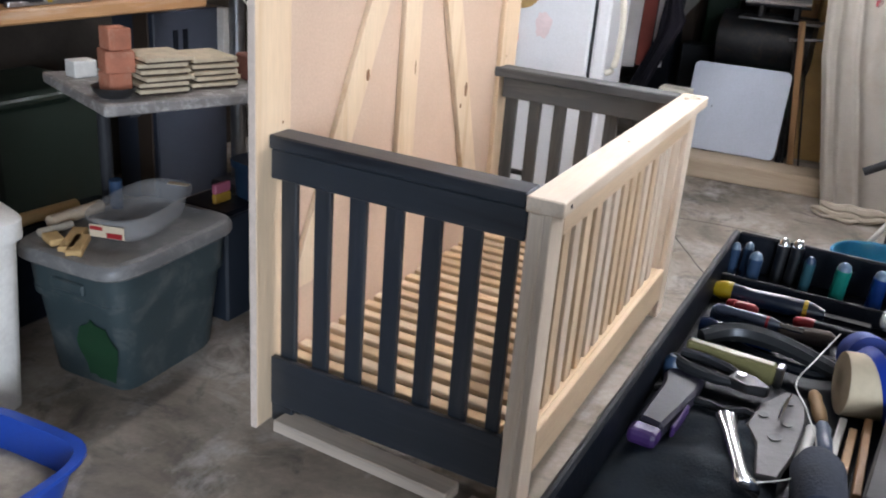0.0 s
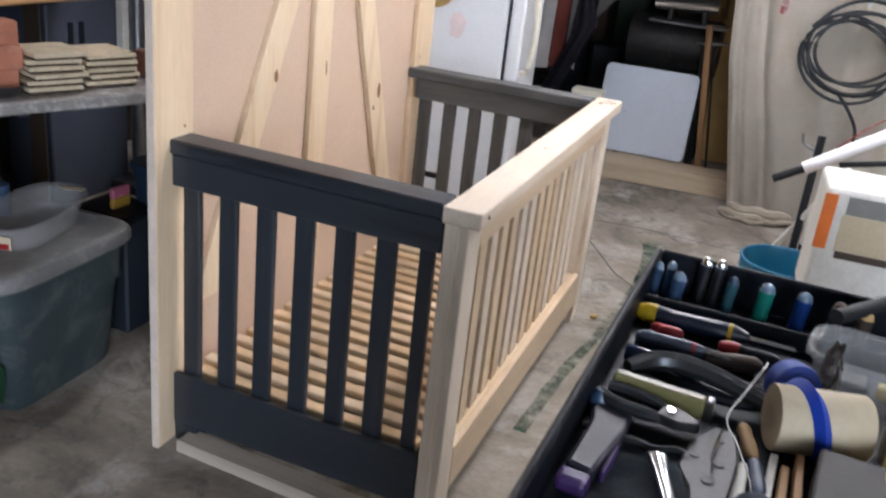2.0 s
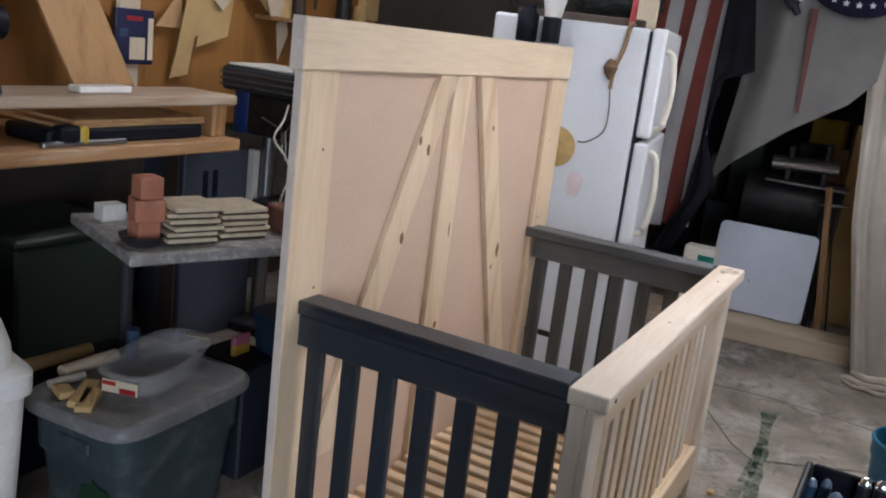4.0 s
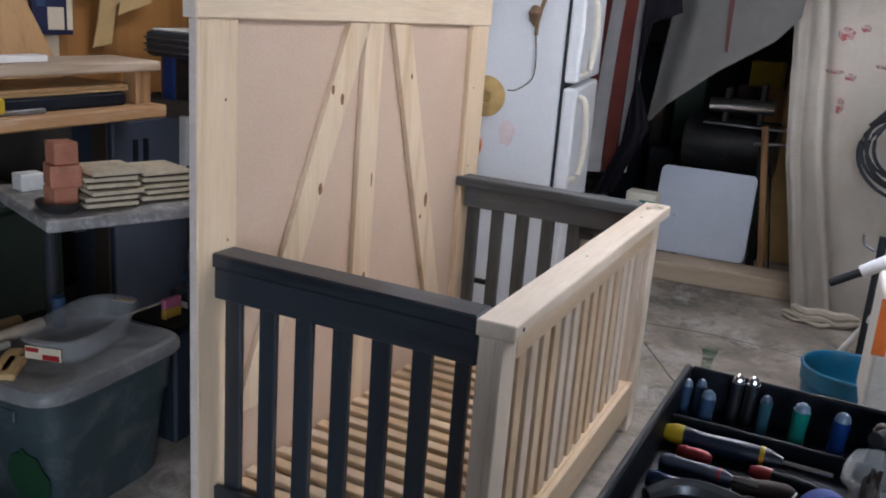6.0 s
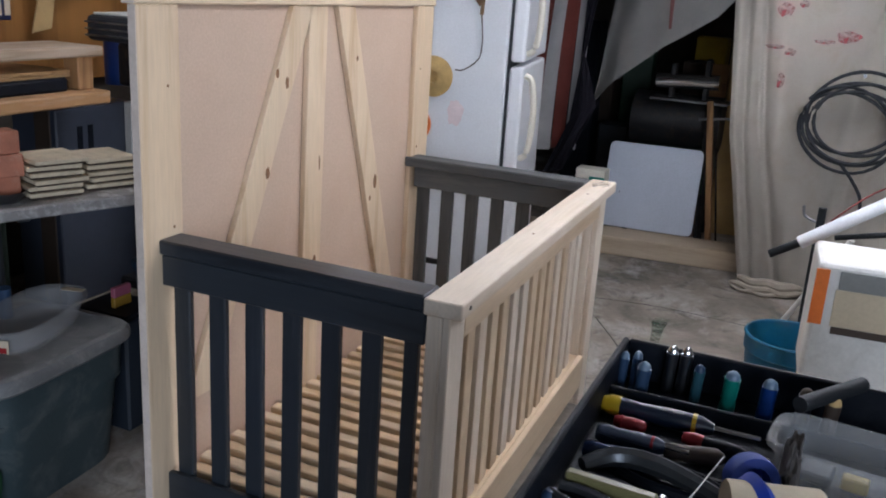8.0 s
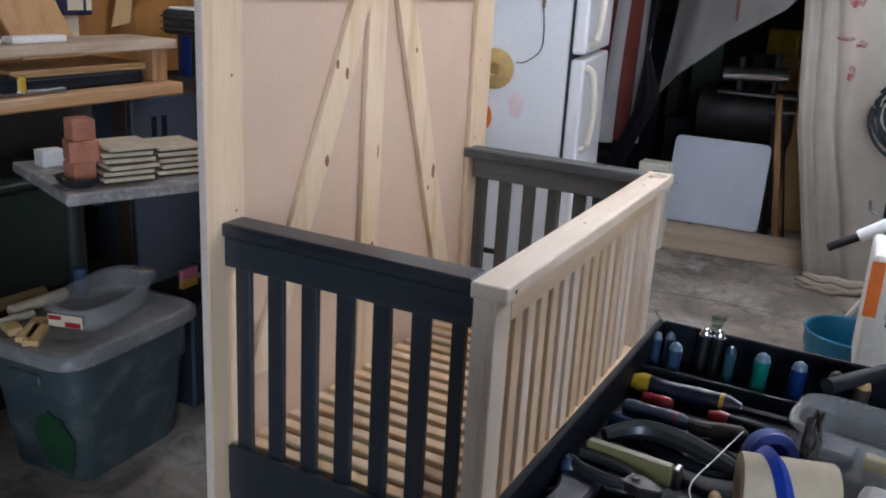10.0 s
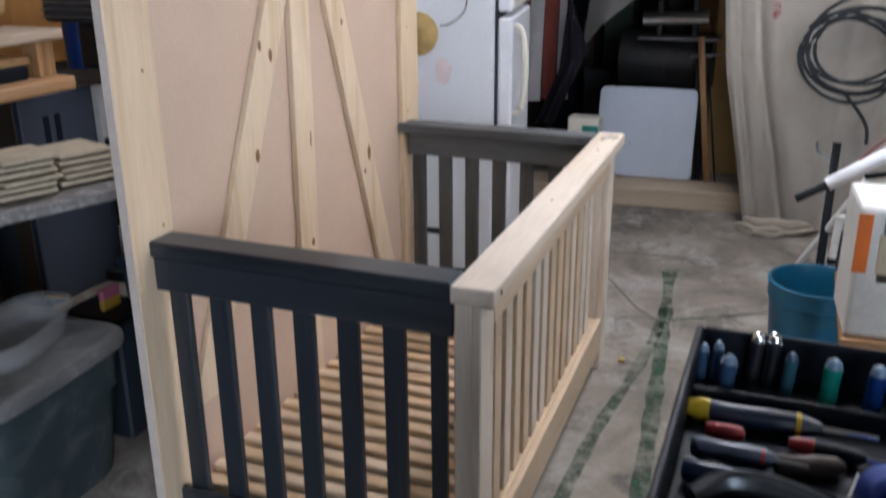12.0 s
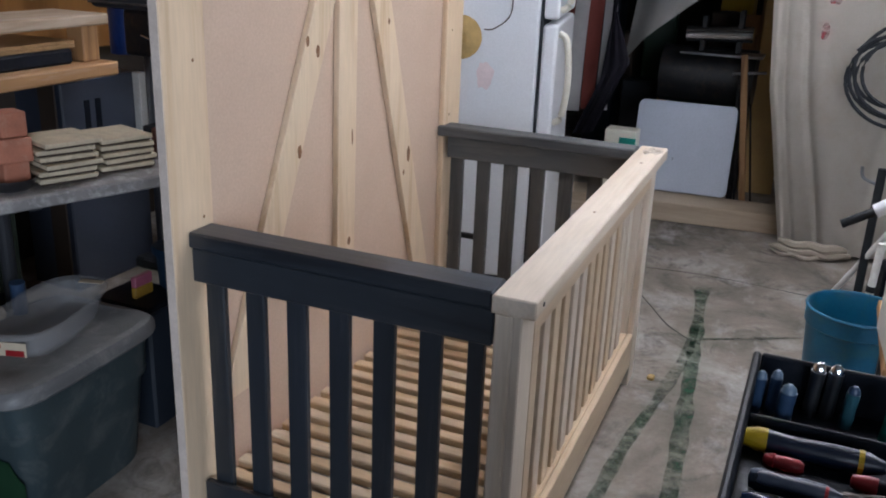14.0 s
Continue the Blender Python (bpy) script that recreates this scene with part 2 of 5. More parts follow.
# ---- builders ----
def box(bm, x0, x1, y0, y1, z0, z1, bevel=0.003, m=None, seg=1):
    r = bmesh.ops.create_cube(bm, size=1.0)
    vs = r["verts"]
    mm = Matrix.Translation(((x0 + x1) / 2, (y0 + y1) / 2, (z0 + z1) / 2)) @ Matrix.Diagonal((abs(x1 - x0), abs(y1 - y0), abs(z1 - z0), 1))
    if m is not None:
        mm = m @ mm
    bmesh.ops.transform(bm, matrix=mm, verts=vs)
    if bevel > 0:
        es = {e for v in vs for e in v.link_edges}
        bmesh.ops.bevel(bm, geom=list(es), offset=bevel, segments=seg, affect='EDGES', profile=0.5)
    return bm


def rod(bm, p0, p1, r0, r1=None, seg=14, caps=True):
    p0, p1 = Vector(p0), Vector(p1)
    d = p1 - p0
    m = Matrix.Translation((p0 + p1) / 2) @ d.to_track_quat('Z', 'Y').to_matrix().to_4x4()
    bmesh.ops.create_cone(bm, cap_ends=caps, segments=seg, radius1=r0, radius2=r0 if r1 is None else r1, depth=d.length, matrix=m)
    return bm


def lathe(bm, profile, centre=(0, 0, 0), seg=32, sx=1.0, sy=1.0, power=2.0):
    """Turned shape; power above 2 squares the round off."""
    rings = []
    for r, z in profile:
        ring = []
        for i in range(seg):
            a = 2 * math.pi * i / seg
            c, s = math.cos(a), math.sin(a)
            k = (abs(c) ** power + abs(s) ** power) ** (-1 / power)
            ring.append(bm.verts.new((centre[0] + r * k * c * sx, centre[1] + r * k * s * sy, centre[2] + z)))
        rings.append(ring)
    for a, b in zip(rings, rings[1:]):
        for i in range(seg):
            j = (i + 1) % seg
            bm.faces.new((a[i], a[j], b[j], b[i]))
    bm.faces.new(list(reversed(rings[0])))
    bm.faces.new(rings[-1])
    return bm


def hose(bm, pts, r, seg=8):
    pts = [Vector(p) for p in pts]
    rings = []
    for i, p in enumerate(pts):
        d = (pts[min(i + 1, len(pts) - 1)] - pts[max(i - 1, 0)]).normalized()
        up = Vector((0, 0, 1)) if abs(d.z) < 0.95 else Vector((1, 0, 0))
        a = d.cross(up).normalized()
        b = a.cross(d)
        rr = r(i / (len(pts) - 1)) if callable(r) else r
        rings.append([bm.verts.new(p + a * rr * math.cos(2 * math.pi * k / seg) + b * rr * math.sin(2 * math.pi * k / seg)) for k in range(seg)])
    for a, b in zip(rings, rings[1:]):
        for k in range(seg):
            j = (k + 1) % seg
            bm.faces.new((a[k], a[j], b[j], b[k]))
    bm.faces.new(list(reversed(rings[0])))
    bm.faces.new(rings[-1])
    return bm


def smooth_path(pts, n=8):
    pts = [Vector(p) for p in pts]
    out = []
    for i in range(len(pts) - 1):
        p0, p1, p2, p3 = pts[max(i - 1, 0)], pts[i], pts[i + 1], pts[min(i + 2, len(pts) - 1)]
        for k in range(n):
            t = k / n
            out.append(0.5 * ((2 * p1) + (p2 - p0) * t + (2 * p0 - 5 * p1 + 4 * p2 - p3) * t * t + (3 * p1 - p0 - 3 * p2 + p3) * t ** 3))
    out.append(pts[-1])
    return out


def sheet(bm, f, nu, nv, thick=0.003):
    """A cloth or skin f(u, v) with u, v in 0..1, given a thickness."""
    g = [[bm.verts.new(f(i / nu, j / nv)) for j in range(nv + 1)] for i in range(nu + 1)]
    fs = []
    for i in range(nu):
        for j in range(nv):
            fs.append(bm.faces.new((g[i][j], g[i + 1][j], g[i + 1][j + 1], g[i][j + 1])))
    if thick:
        bmesh.ops.solidify(bm, geom=fs, thickness=thick)
    return bm


def prism(bm, outline, h0, h1, bevel=0.0, m=None):
    """A plate with an outline in x, y between two heights."""
    lo = [bm.verts.new((x, y, h0)) for x, y in outline]
    hi = [bm.verts.new((x, y, h1)) for x, y in outline]
    n = len(lo)
    fs = [bm.faces.new(list(reversed(lo))), bm.faces.new(hi)]
    for i in range(n):
        j = (i + 1) % n
        fs.append(bm.faces.new((lo[i], lo[j], hi[j], hi[i])))
    bmesh.ops.recalc_face_normals(bm, faces=fs)
    if m is not None:
        bmesh.ops.transform(bm, matrix=m, verts=lo + hi)
    if bevel:
        bmesh.ops.bevel(bm, geom=list({e for f in fs for e in f.edges}), offset=bevel, segments=1, affect='EDGES')
    return bm


def bm_new():
    return bmesh.new()


def part(name, bm, material, parent=None, label="", smooth=False):
    me = bpy.data.meshes.new(name)
    bmesh.ops.recalc_face_normals(bm, faces=bm.faces[:])
    if smooth:
        for f in bm.faces:
            f.smooth = True
    bm.to_mesh(me)
    bm.free()
    me.materials.append(material)
    if smooth:
        me.set_sharp_from_angle(angle=radians(40))
    ob = new(name, me)
    ob.parent = parent
    if label:
        tagged(ob, label)
    return ob


def same_mesh(name, ob, parent, m):
    o = new(name, ob.data)
    o.parent = parent
    o.matrix_basis = m
    return o


def thing(name, m, label, category, group="", kind=""):
    e = new(name)
    e.empty_display_size = 0.1
    e.matrix_basis = m
    return tagged(e, label, category, group, kind)


def structure(name, bm, material, label):
    return tagged(part(name, bm, material), label, name.split("_")[0], "", "structure")


I4 = Matrix.Identity(4)
for matte in (black_plastic, navy, black_cloth, sheet_grey, sheet_white, flag_red, flag_white, rubber, cast_grey, wall_dark):
    matte.node_tree.nodes["Principled BSDF"].inputs["Specular IOR Level"].default_value = 0.15


# ---- the garage ----
structure("floor", box(bm_new(), -2.7, 3.6, -4.1, 7.1, -0.1, 0.0, 0), concrete_mat, "stained grey concrete floor with dark patches and paint")
structure("ceiling", box(bm_new(), -2.7, 3.6, -4.1, 7.1, 2.5, 2.6, 0), ceil_mat, "dull boarded garage ceiling")
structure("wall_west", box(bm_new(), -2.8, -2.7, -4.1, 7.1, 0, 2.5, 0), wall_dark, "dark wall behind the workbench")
bm = bm_new()
box(bm, -2.7, 1.3, -4.2, -4.1, 0, 2.5, 0)
box(bm, 3.4, 3.6, -4.2, -4.1, 0, 2.5, 0)
box(bm, 1.3, 3.4, -4.2, -4.1, 2.25, 2.5, 0)
structure("wall_south", bm, wall_pale, "pale wall with a wide open garage door")
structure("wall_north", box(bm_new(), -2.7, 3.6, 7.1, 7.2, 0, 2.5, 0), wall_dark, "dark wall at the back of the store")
structure("wall_east", box(bm_new(), 3.5, 3.6, -4.1, 7.1, 0, 2.5, 0), wall_pale, "plain pale wall")
structure("ground", box(bm_new(), -60, 60, -80, -4.2, -0.12, -0.02, 0), concrete_mat, "pale concrete drive outside the door")
structure("wall_panel", box(bm_new(), -2.695, -2.66, -1.5, 3.4, 0.9, 2.45, 0.004), panel_brown, "brown wood panelling above the workbench")


# ---- crib ----
crib = thing("crib", pose(0, 0, 0), "unfinished pine crib with charcoal-stained slatted ends and tall back", "crib")
H = 0.826
LEN = 1.45


def crib_end(y0, sign, m, xr=0.0):
    """Slatted end; y0 is its outer face, sign the way inward."""
    def yy(a, b):
        return tuple(sorted((y0 + sign * a, y0 + sign * b)))
    part("cap_rail", box(bm_new(), -0.72, xr - 0.004, *yy(0.006, 0.088), H - 0.034, H + 0.002, 0.004), m["x"], crib, "dark-stained flat cap rail")
    part("top_rail", box(bm_new(), -0.70, xr, *yy(0.008, 0.027), 0.715, H - 0.0345, 0.003), m["x"], crib)
    part("bottom_rail", box(bm_new(), -0.70, xr, *yy(0.008, 0.027), 0.055, 0.204, 0.003), m["x"], crib)
    part("inner_rail", box(bm_new(), -0.69, xr, *yy(0.047, 0.066), 0.715, H - 0.0345, 0.003), m["x"], crib)
    part("inner_rail", box(bm_new(), -0.69, xr, *yy(0.047, 0.066), 0.055, 0.165, 0.003), m["x"], crib)
    slat = part("slat", box(bm_new(), 0, 0.048, *yy(0.0275, 0.0465), 0.06, H - 0.035, 0.003), m["z"], crib)
    slat.matrix_basis = pose(-0.683, 0, 0)
    for i in range(1, 7):
        same_mesh("slat", slat, crib, pose(-0.683 + (0.1045 + xr / 6) * i, 0, 0) @ Matrix.Diagonal((0.72 if i == 6 else 1.0, 1, 1, 1)))


crib_end(0.0, 1, stain)
crib_end(LEN, -1, grey_stain, -0.026)
part("foot", box(bm_new(), -0.70, -0.63, 0.012, 0.06, 0.0, 0.0545, 0.003), stain["z"], crib)
part("foot", box(bm_new(), -0.70, -0.63, LEN - 0.06, LEN - 0.012, 0.0, 0.0545, 0.003), grey_stain["z"], crib)

# front, a degree out of square
SKEW = pose(0, 0, 0, 0, 0, 1.0)
part("front_cap", box(bm_new(), -0.001, 0.087, -0.004, LEN + 0.006, H - 0.036, H + 0.001, 0.003), lit_pine["y"], crib, "pine cap rail, its paler colour standing in for bright light").matrix_basis = SKEW
part("corner_post", box(bm_new(), 0.004, 0.04, 0.003, 0.092, 0.0, H - 0.0365, 0.004), lit_pine["z"], crib).matrix_basis = SKEW
part("corner_post", box(bm_new(), 0.004, 0.04, LEN - 0.092, LEN - 0.003, 0.0, H - 0.0365, 0.004), lit_pine["z"], crib).matrix_basis = SKEW
part("post_face", box(bm_new(), 0.0405, 0.0595, 0.004, 0.092, 0.0, H - 0.0365, 0.003), lit_pine["z"], crib).matrix_basis = SKEW
part("post_face", box(bm_new(), 0.0405, 0.0595, LEN - 0.092, LEN - 0.004, 0.0, H - 0.0365, 0.003), lit_pine["z"], crib).matrix_basis = SKEW
part("front_rail", box(bm_new(), 0.0405, 0.0595, 0.0925, LEN - 0.0925, 0.715, H - 0.0365, 0.003), pine["y"], crib).matrix_basis = SKEW
part("front_rail", box(bm_new(), 0.0405, 0.0595, 0.0925, LEN - 0.0925, 0.075, 0.198, 0.003), pine["y"], crib).matrix_basis = SKEW
part("front_ledge", box(bm_new(), 0.004, 0.04, 0.0925, LEN - 0.0925, 0.10, 0.195, 0.003), pine["y"], crib).matrix_basis = SKEW
fslats = []
for i in range(13):
    m = SKEW @ pose(0, 0.197 + i * 0.0845, 0)
    if i < 3:
        fslats.append(part("slat", box(bm_new(), 0.0175, 0.031, 0, 0.050, 0.1955, H - 0.037, 0.002), (pine, lit_pine, blond_pine)[i]["z"], crib))
        fslats[i].matrix_basis = m
    else:
        same_mesh("slat", fslats[(0, 1, 2, 0, 1, 1, 0, 2, 0, 1, 0, 1, 1)[i]], crib, m)

# tall back
part("back_panel", box(bm_new(), -0.7345, -0.7225, -0.03, LEN + 0.06, 0.12, 1.40, 0.002), plywood, crib, "pinkish birch plywood back panel")
part("stile", box(bm_new(), -0.722, -0.703, -0.046, 0.094, 0.0, 1.372, 0.003), pine["z"], crib)
part("stile", box(bm_new(), -0.722, -0.703, 1.375, 1.515, 0.0, 1.372, 0.003), pine["z"], crib)
part("edge_trim", box(bm_new(), -0.7245, -0.7035, -0.0478, -0.0465, 0.0, 1.371, 0), rough_edge, crib, "rough pale sawn edge")
part("header", box(bm_new(), -0.7355, -0.698, -0.054, 1.52, 1.3725, 1.489, 0.004), pine["y"], crib, "wide pine header board")
part("header_end", box(bm_new(), -0.7345, -0.699, -0.0558, -0.0545, 1.3735, 1.488, 0), rough_edge, crib, "rough pale end grain of the header")
part("lower_board", box(bm_new(), -0.722, -0.703, 0.0945, 1.3745, 0.04, 0.15, 0.003), pine["y"], crib)


def back_brace(top, bot, w):
    (ya, za), (yb, zb) = top, bot
    bm = bm_new()
    prism(bm, [(ya, za), (ya + w, za), (yb + w, zb), (yb, zb)], 0.0, 0.018, 0.002, Matrix(((0, 0, 1, -0.722), (1, 0, 0, 0), (0, 1, 0, 0), (0, 0, 0, 1))))
    return part("brace", bm, pine["z"], crib)


back_brace((0.575, 1.3715), (0.10, 0.36), 0.105)
back_brace((0.660, 1.3715), (0.632, 0.15), 0.10)
back_brace((0.818, 1.3715), (1.215, 0.22), 0.105)

# mattress base
base = []
for i in range(2):
    y = 0.068 + i * 0.0665
    base.append(part("base_slat", box(bm_new(), -0.70, -0.03, y, y + 0.037, 0.168, 0.191, 0.003), (warm_pine, pine)[i]["x"], crib))
for i in range(2, 20):
    same_mesh("base_slat", base[i % 2], crib, pose(0, (i - i % 2) * 0.0665, 0))
part("side_cleat", box(bm_new(), -0.70, -0.665, 0.07, 1.38, 0.137, 0.1715, 0.003), pine["y"], crib)

board = thing("loose_board", pose(-0.385, -0.0, 0, 0, 0, -2.5), "weathered offcut board lying on the concrete floor", "board")
part("board", box(bm_new(), -0.272, 0.285, -0.048, 0.022, 0.0, 0.036, 0.004), grey_board, board)
blk = thing("small_block", pose(-0.03, -0.02, 0, 0, 0, -5), "small pale wooden block under the crib corner", "block")
part("block", box(bm_new(), -0.03, 0.028, -0.03, 0.02, 0, 0.02, 0.003), grey_board, blk)


# ---- refrigerator ----
fr = thing("refrigerator", pose(-0.585, 2.03, 0, 0, 0, 10.8) @ pose(-0.365, 0.37, 0), "white top-freezer refrigerator with cream handles and smudges", "refrigerator")
part("cabinet", box(bm_new(), -0.295, 0.365, -0.37, 0.37, 0.05, 1.60, 0.012, seg=2), white_enamel, fr)
part("base_grille", box(bm_new(), -0.30, 0.36, -0.35, 0.35, 0.0, 0.0495, 0.004), black_plastic, fr)
part("door_gasket", box(bm_new(), 0.366, 0.378, -0.36, 0.36, 0.06, 1.59, 0.003), cast_grey, fr)
fz = part("freezer_door", box(bm_new(), 0.379, 0.44, -0.37, 0.37, 1.155, 1.605, 0.014, seg=3), white_enamel, fr)
fd = part("fridge_door", box(bm_new(), 0.379, 0.44, -0.37, 0.37, 0.06, 1.135, 0.014, seg=3), white_enamel, fr)
for par, za, zb in ((fz, 1.19, 1.52), (fd, 0.74, 1.10)):
    pts = smooth_path([(0.441, -0.33, za), (0.475, -0.33, za + 0.03), (0.49, -0.33, (za + zb) / 2), (0.475, -0.33, zb - 0.03), (0.441, -0.33, zb)], 6)
    part("handle", hose(bm_new(), pts, 0.014, 10), cream_plastic, par, "cream moulded handle", True)


# ---- work bench on the west side ----
bench = thing("workbench", pose(-2.32, 0.0, 0), "old wooden workbench with thick worn edges and a lower shelf", "workbench")
part("top", box(bm_new(), 0.02, 0.30, -1.6, 1.21, 1.09, 1.13, 0.006), worn_top, bench, "pale worn bench top")
part("shelf", box(bm_new(), -0.335, 0.33, -1.6, 1.21, 0.905, 0.955, 0.006), wood("splashed_bench_wood", (0.46, 0.26, 0.12), (0.25, 0.12, 0.05), "y", 0.6, worn=(0.62, 0.56, 0.50)), bench, "thick orange-brown shelf edge splashed with white")
# legs get a darker brown than the risers, for the shade below the bench
for y in (-1.5, 0.0, 1.15):
    part("leg", box(bm_new(), 0.0, 0.09, y - 0.045, y + 0.045, 0, 0.9045, 0.004), dull_brown, bench)
    part("riser", box(bm_new(), 0.18, 0.26, y - 0.04, y + 0.04, 0.9555, 1.0895, 0.004), old_wood["z"], bench)


# ---- side table with tiles ----
tab = thing("side_table", pose(-1.36, 0.08, 0, 0, 0, -21), "small paint-splashed table with grey steel legs", "table")
part("tabletop", box(bm_new(), -0.53, 0.0, 0.0, 0.85, 0.74, 0.775, 0.005), mat("splashed_top", (0.26, 0.245, 0.235), 0.7, 0, 0.2, 9, 90, 0.3, (0.62, 0.6, 0.58), 0.6), tab)
for y in (0.11, 0.74):
    part("leg", rod(bm_new(), (-0.31, y, 0.02), (-0.31, y, 0.7195), 0.021), cast_grey, tab)
    part("foot", box(bm_new(), -0.50, -0.12, y - 0.02, y + 0.02, 0, 0.0195, 0.004), cast_grey, tab)
    part("bearer", box(bm_new(), -0.50, -0.05, y - 0.018, y + 0.018, 0.72, 0.7395, 0.003), cast_grey, tab)


# ---- storage tub ----
tub = thing("storage_tub", pose(-1.27, 0.065, 0, 0, 0, 3), "grey plastic storage tub with a dusty lighter lid", "tub")
part("body", lathe(bm_new(), [(0.140, 0.0), (0.147, 0.012), (0.168, 0.265), (0.176, 0.270), (0.178, 0.290), (0.176, 0.293), (0.180, 0.375), (0.0, 0.376)], seg=64, sx=1.0, sy=1.36, power=8.0), grey_plastic, tub, smooth=True)
part("lid", lathe(bm_new(), [(0.184, 0.377), (0.197, 0.380), (0.204, 0.388), (0.204, 0.412), (0.197, 0.424), (0.180, 0.427), (0.172, 0.420), (0.0, 0.420)], seg=64, sx=1.0, sy=1.36, power=6.0), lid_grey, tub, "dusty light grey snap lid", True)
part("end_grip", box(bm_new(), -0.06, 0.06, -0.252, -0.240, 0.31, 0.345, 0.005), grey_plastic, tub)
bm = bm_new()
ring = []
for i in range(26):
    a = 2 * math.pi * i / 26
    k = 1 + 0.45 * noise.noise((math.cos(a) * 2, math.sin(a) * 2, 4.0))
    z = 0.13 + 0.10 * k * math.sin(a)
    ring.append(bm.verts.new((0.065 + 0.075 * k * math.cos(a), -0.2045 - 0.112 * z, z)))
bm.faces.new(ring)
part("green_print", bm, green_dark, tub, "torn dark green print on the tub end")


# ---- tool chest ----
TX0, TX1, TY0, TY1, TZ = 0.475, 1.32, -1.19, -0.31, 0.955
chest = thing("tool_chest", pose(0, 0, 0), "black tool chest with a shallow open top tray", "tool chest")
part("body", box(bm_new(), TX0 + 0.02, TX1 - 0.02, TY0 + 0.02, TY1 - 0.02, 0.06, 0.885, 0.008), black_metal, chest)
part("tray_floor", box(bm_new(), TX0, TX1, TY0, TY1, 0.886, 0.893, 0.001), black_plastic, chest)
for a in ((TX0, TX0 + 0.010, TY0, TY1), (TX1 - 0.010, TX1, TY0, TY1), (TX0 + 0.0105, TX1 - 0.0105, TY0, TY0 + 0.010), (TX0 + 0.0105, TX1 - 0.0105, TY1 - 0.010, TY1)):
    part("tray_wall", box(bm_new(), *a, 0.8935, TZ, 0.003), black_plastic, chest)
part("divider", box(bm_new(), TX0 + 0.0105, TX1 - 0.0105, -0.425, -0.418, 0.8935, TZ - 0.034, 0.002), black_plastic, chest)
for x in (TX0 + 0.08, TX1 - 0.08):
    for y in (TY0 + 0.08, TY1 - 0.08):
        part("caster", rod(bm_new(), (x - 0.015, y, 0.03), (x + 0.015, y, 0.03), 0.03), rubber, chest)


# ---- hanging cloths and the store beyond ----
def interp(pts, s):
    for (a, va), (b, vb) in zip(pts, pts[1:]):
        if s <= b:
            k = (s - a) / (b - a)
            return va + (vb - va) * k
    return pts[-1][1]


def hang(name, y, left, right, top, bottom, waves, depth, material, label, nu=60, nv=40, seed=1.0, category="cloth", folds=()):
    def f(u, v):
        zt = interp(top, u)
        zb = interp(bottom, u)
        z = zt + (zb - zt) * v
        xl, xr = interp(left, v), interp(right, v)
        x = xl + (xr - xl) * u
        w = depth * (0.35 + 0.65 * v) * (math.sin(waves * u * 6.283 + seed) + 0.5 * math.sin(waves * 2.3 * u * 6.283 + seed * 3 + 2 * v))
        w += 0.06 * noise.noise((x * 5 + seed, z * 0.9, seed)) + 0.008 * noise.noise((x * 12, z * 2.2, seed))
        for top_s, low_s, wide, deep in folds:
            w += deep * math.exp(-((x - xl - top_s - (low_s - top_s) * v) / wide) ** 2)
        return (x, y + w, z)
    o = part(name, sheet(bm_new(), f, nu, nv), material, None, "", True)
    return tagged(o, label, category)


curtain = hang("dust_sheet", 3.20, [(0, 0.12), (0.3, 0.18), (0.6, 0.24), (1, 0.40)], [(0, 1.9), (1, 1.75)], [(0, 1.95), (0.1, 2.02), (1, 2.1)], [(0, 0.03), (1, 0.02)], 3.2, 0.014,
     sheet_white, "stained off-white dust sheet hanging to the floor as a curtain", 230, 40, 0.7, "curtain",
     [(0.03, 0.025, 0.02, -0.02), (0.075, 0.06, 0.016, 0.02), (0.14, 0.19, 0.018, 0.02), (0.20, 0.27, 0.05, -0.012), (0.80, 0.36, 0.025, 0.012), (0.86, 0.42, 0.03, -0.015), (0.97, 0.52, 0.025, 0.01)])
hang("grey_drape", 3.06, [(0, -0.43), (0.5, -0.40), (1, -0.46)], [(0, 0.26), (1, 0.22)], [(0, 2.035), (1, 2.03)], [(0, 0.90), (0.15, 1.02), (0.5, 1.22), (0.85, 1.38), (1, 1.5)], 1.3, 0.02,
     sheet_grey, "limp grey cloth hanging across the opening", 60, 40, 2.0)
hang("navy_drape", 2.90, [(0, -0.50), (0.35, -0.50), (0.62, -0.50), (0.8, -0.53), (1, -0.66)], [(0, -0.41), (0.38, -0.31), (0.42, -0.45), (0.6, -0.48), (0.76, -0.39), (1, -0.55)], [(0, 2.03), (1, 2.05)], [(0, 0.52), (1, 0.55)], 1.0, 0.012,
     black_cloth, "dark navy cloth hanging in folds beside the flag", 40, 50, 1.0)
bm = bm_new()
structure("beam", box(bm, -1.6, 3.5, 3.1, 3.25, 2.03, 2.17, 0.005), beam_paint, "grey painted beam above the hanging cloths")
th = thing("threshold_plank", pose(0, 3.45, 0, 0, 0, 6), "dusty pine plank laid on edge as a threshold", "plank")
part("plank", box(bm_new(), -1.2, 0.75, -0.03, 0.20, 0, 0.11, 0.006), dusty_board, th)
wbd = thing("white_board", pose(-0.20, 3.62, 0.121, -14, 0, 3), "white rounded rectangular board leaning behind the threshold", "board")
bm = bm_new()
out = []
for cx, cy, a0 in ((0.24, 0.03, -90), (0.24, 0.47, 0), (-0.24, 0.47, 90), (-0.24, 0.03, 180)):
    for k in range(6):
        a = radians(a0 + k * 18)
        out.append((cx + 0.035 * math.cos(a), cy + 0.035 * math.sin(a)))
prism(bm, out, -0.008, 0.008, 0.002, pose(0, 0, 0, 90, 0, 0))
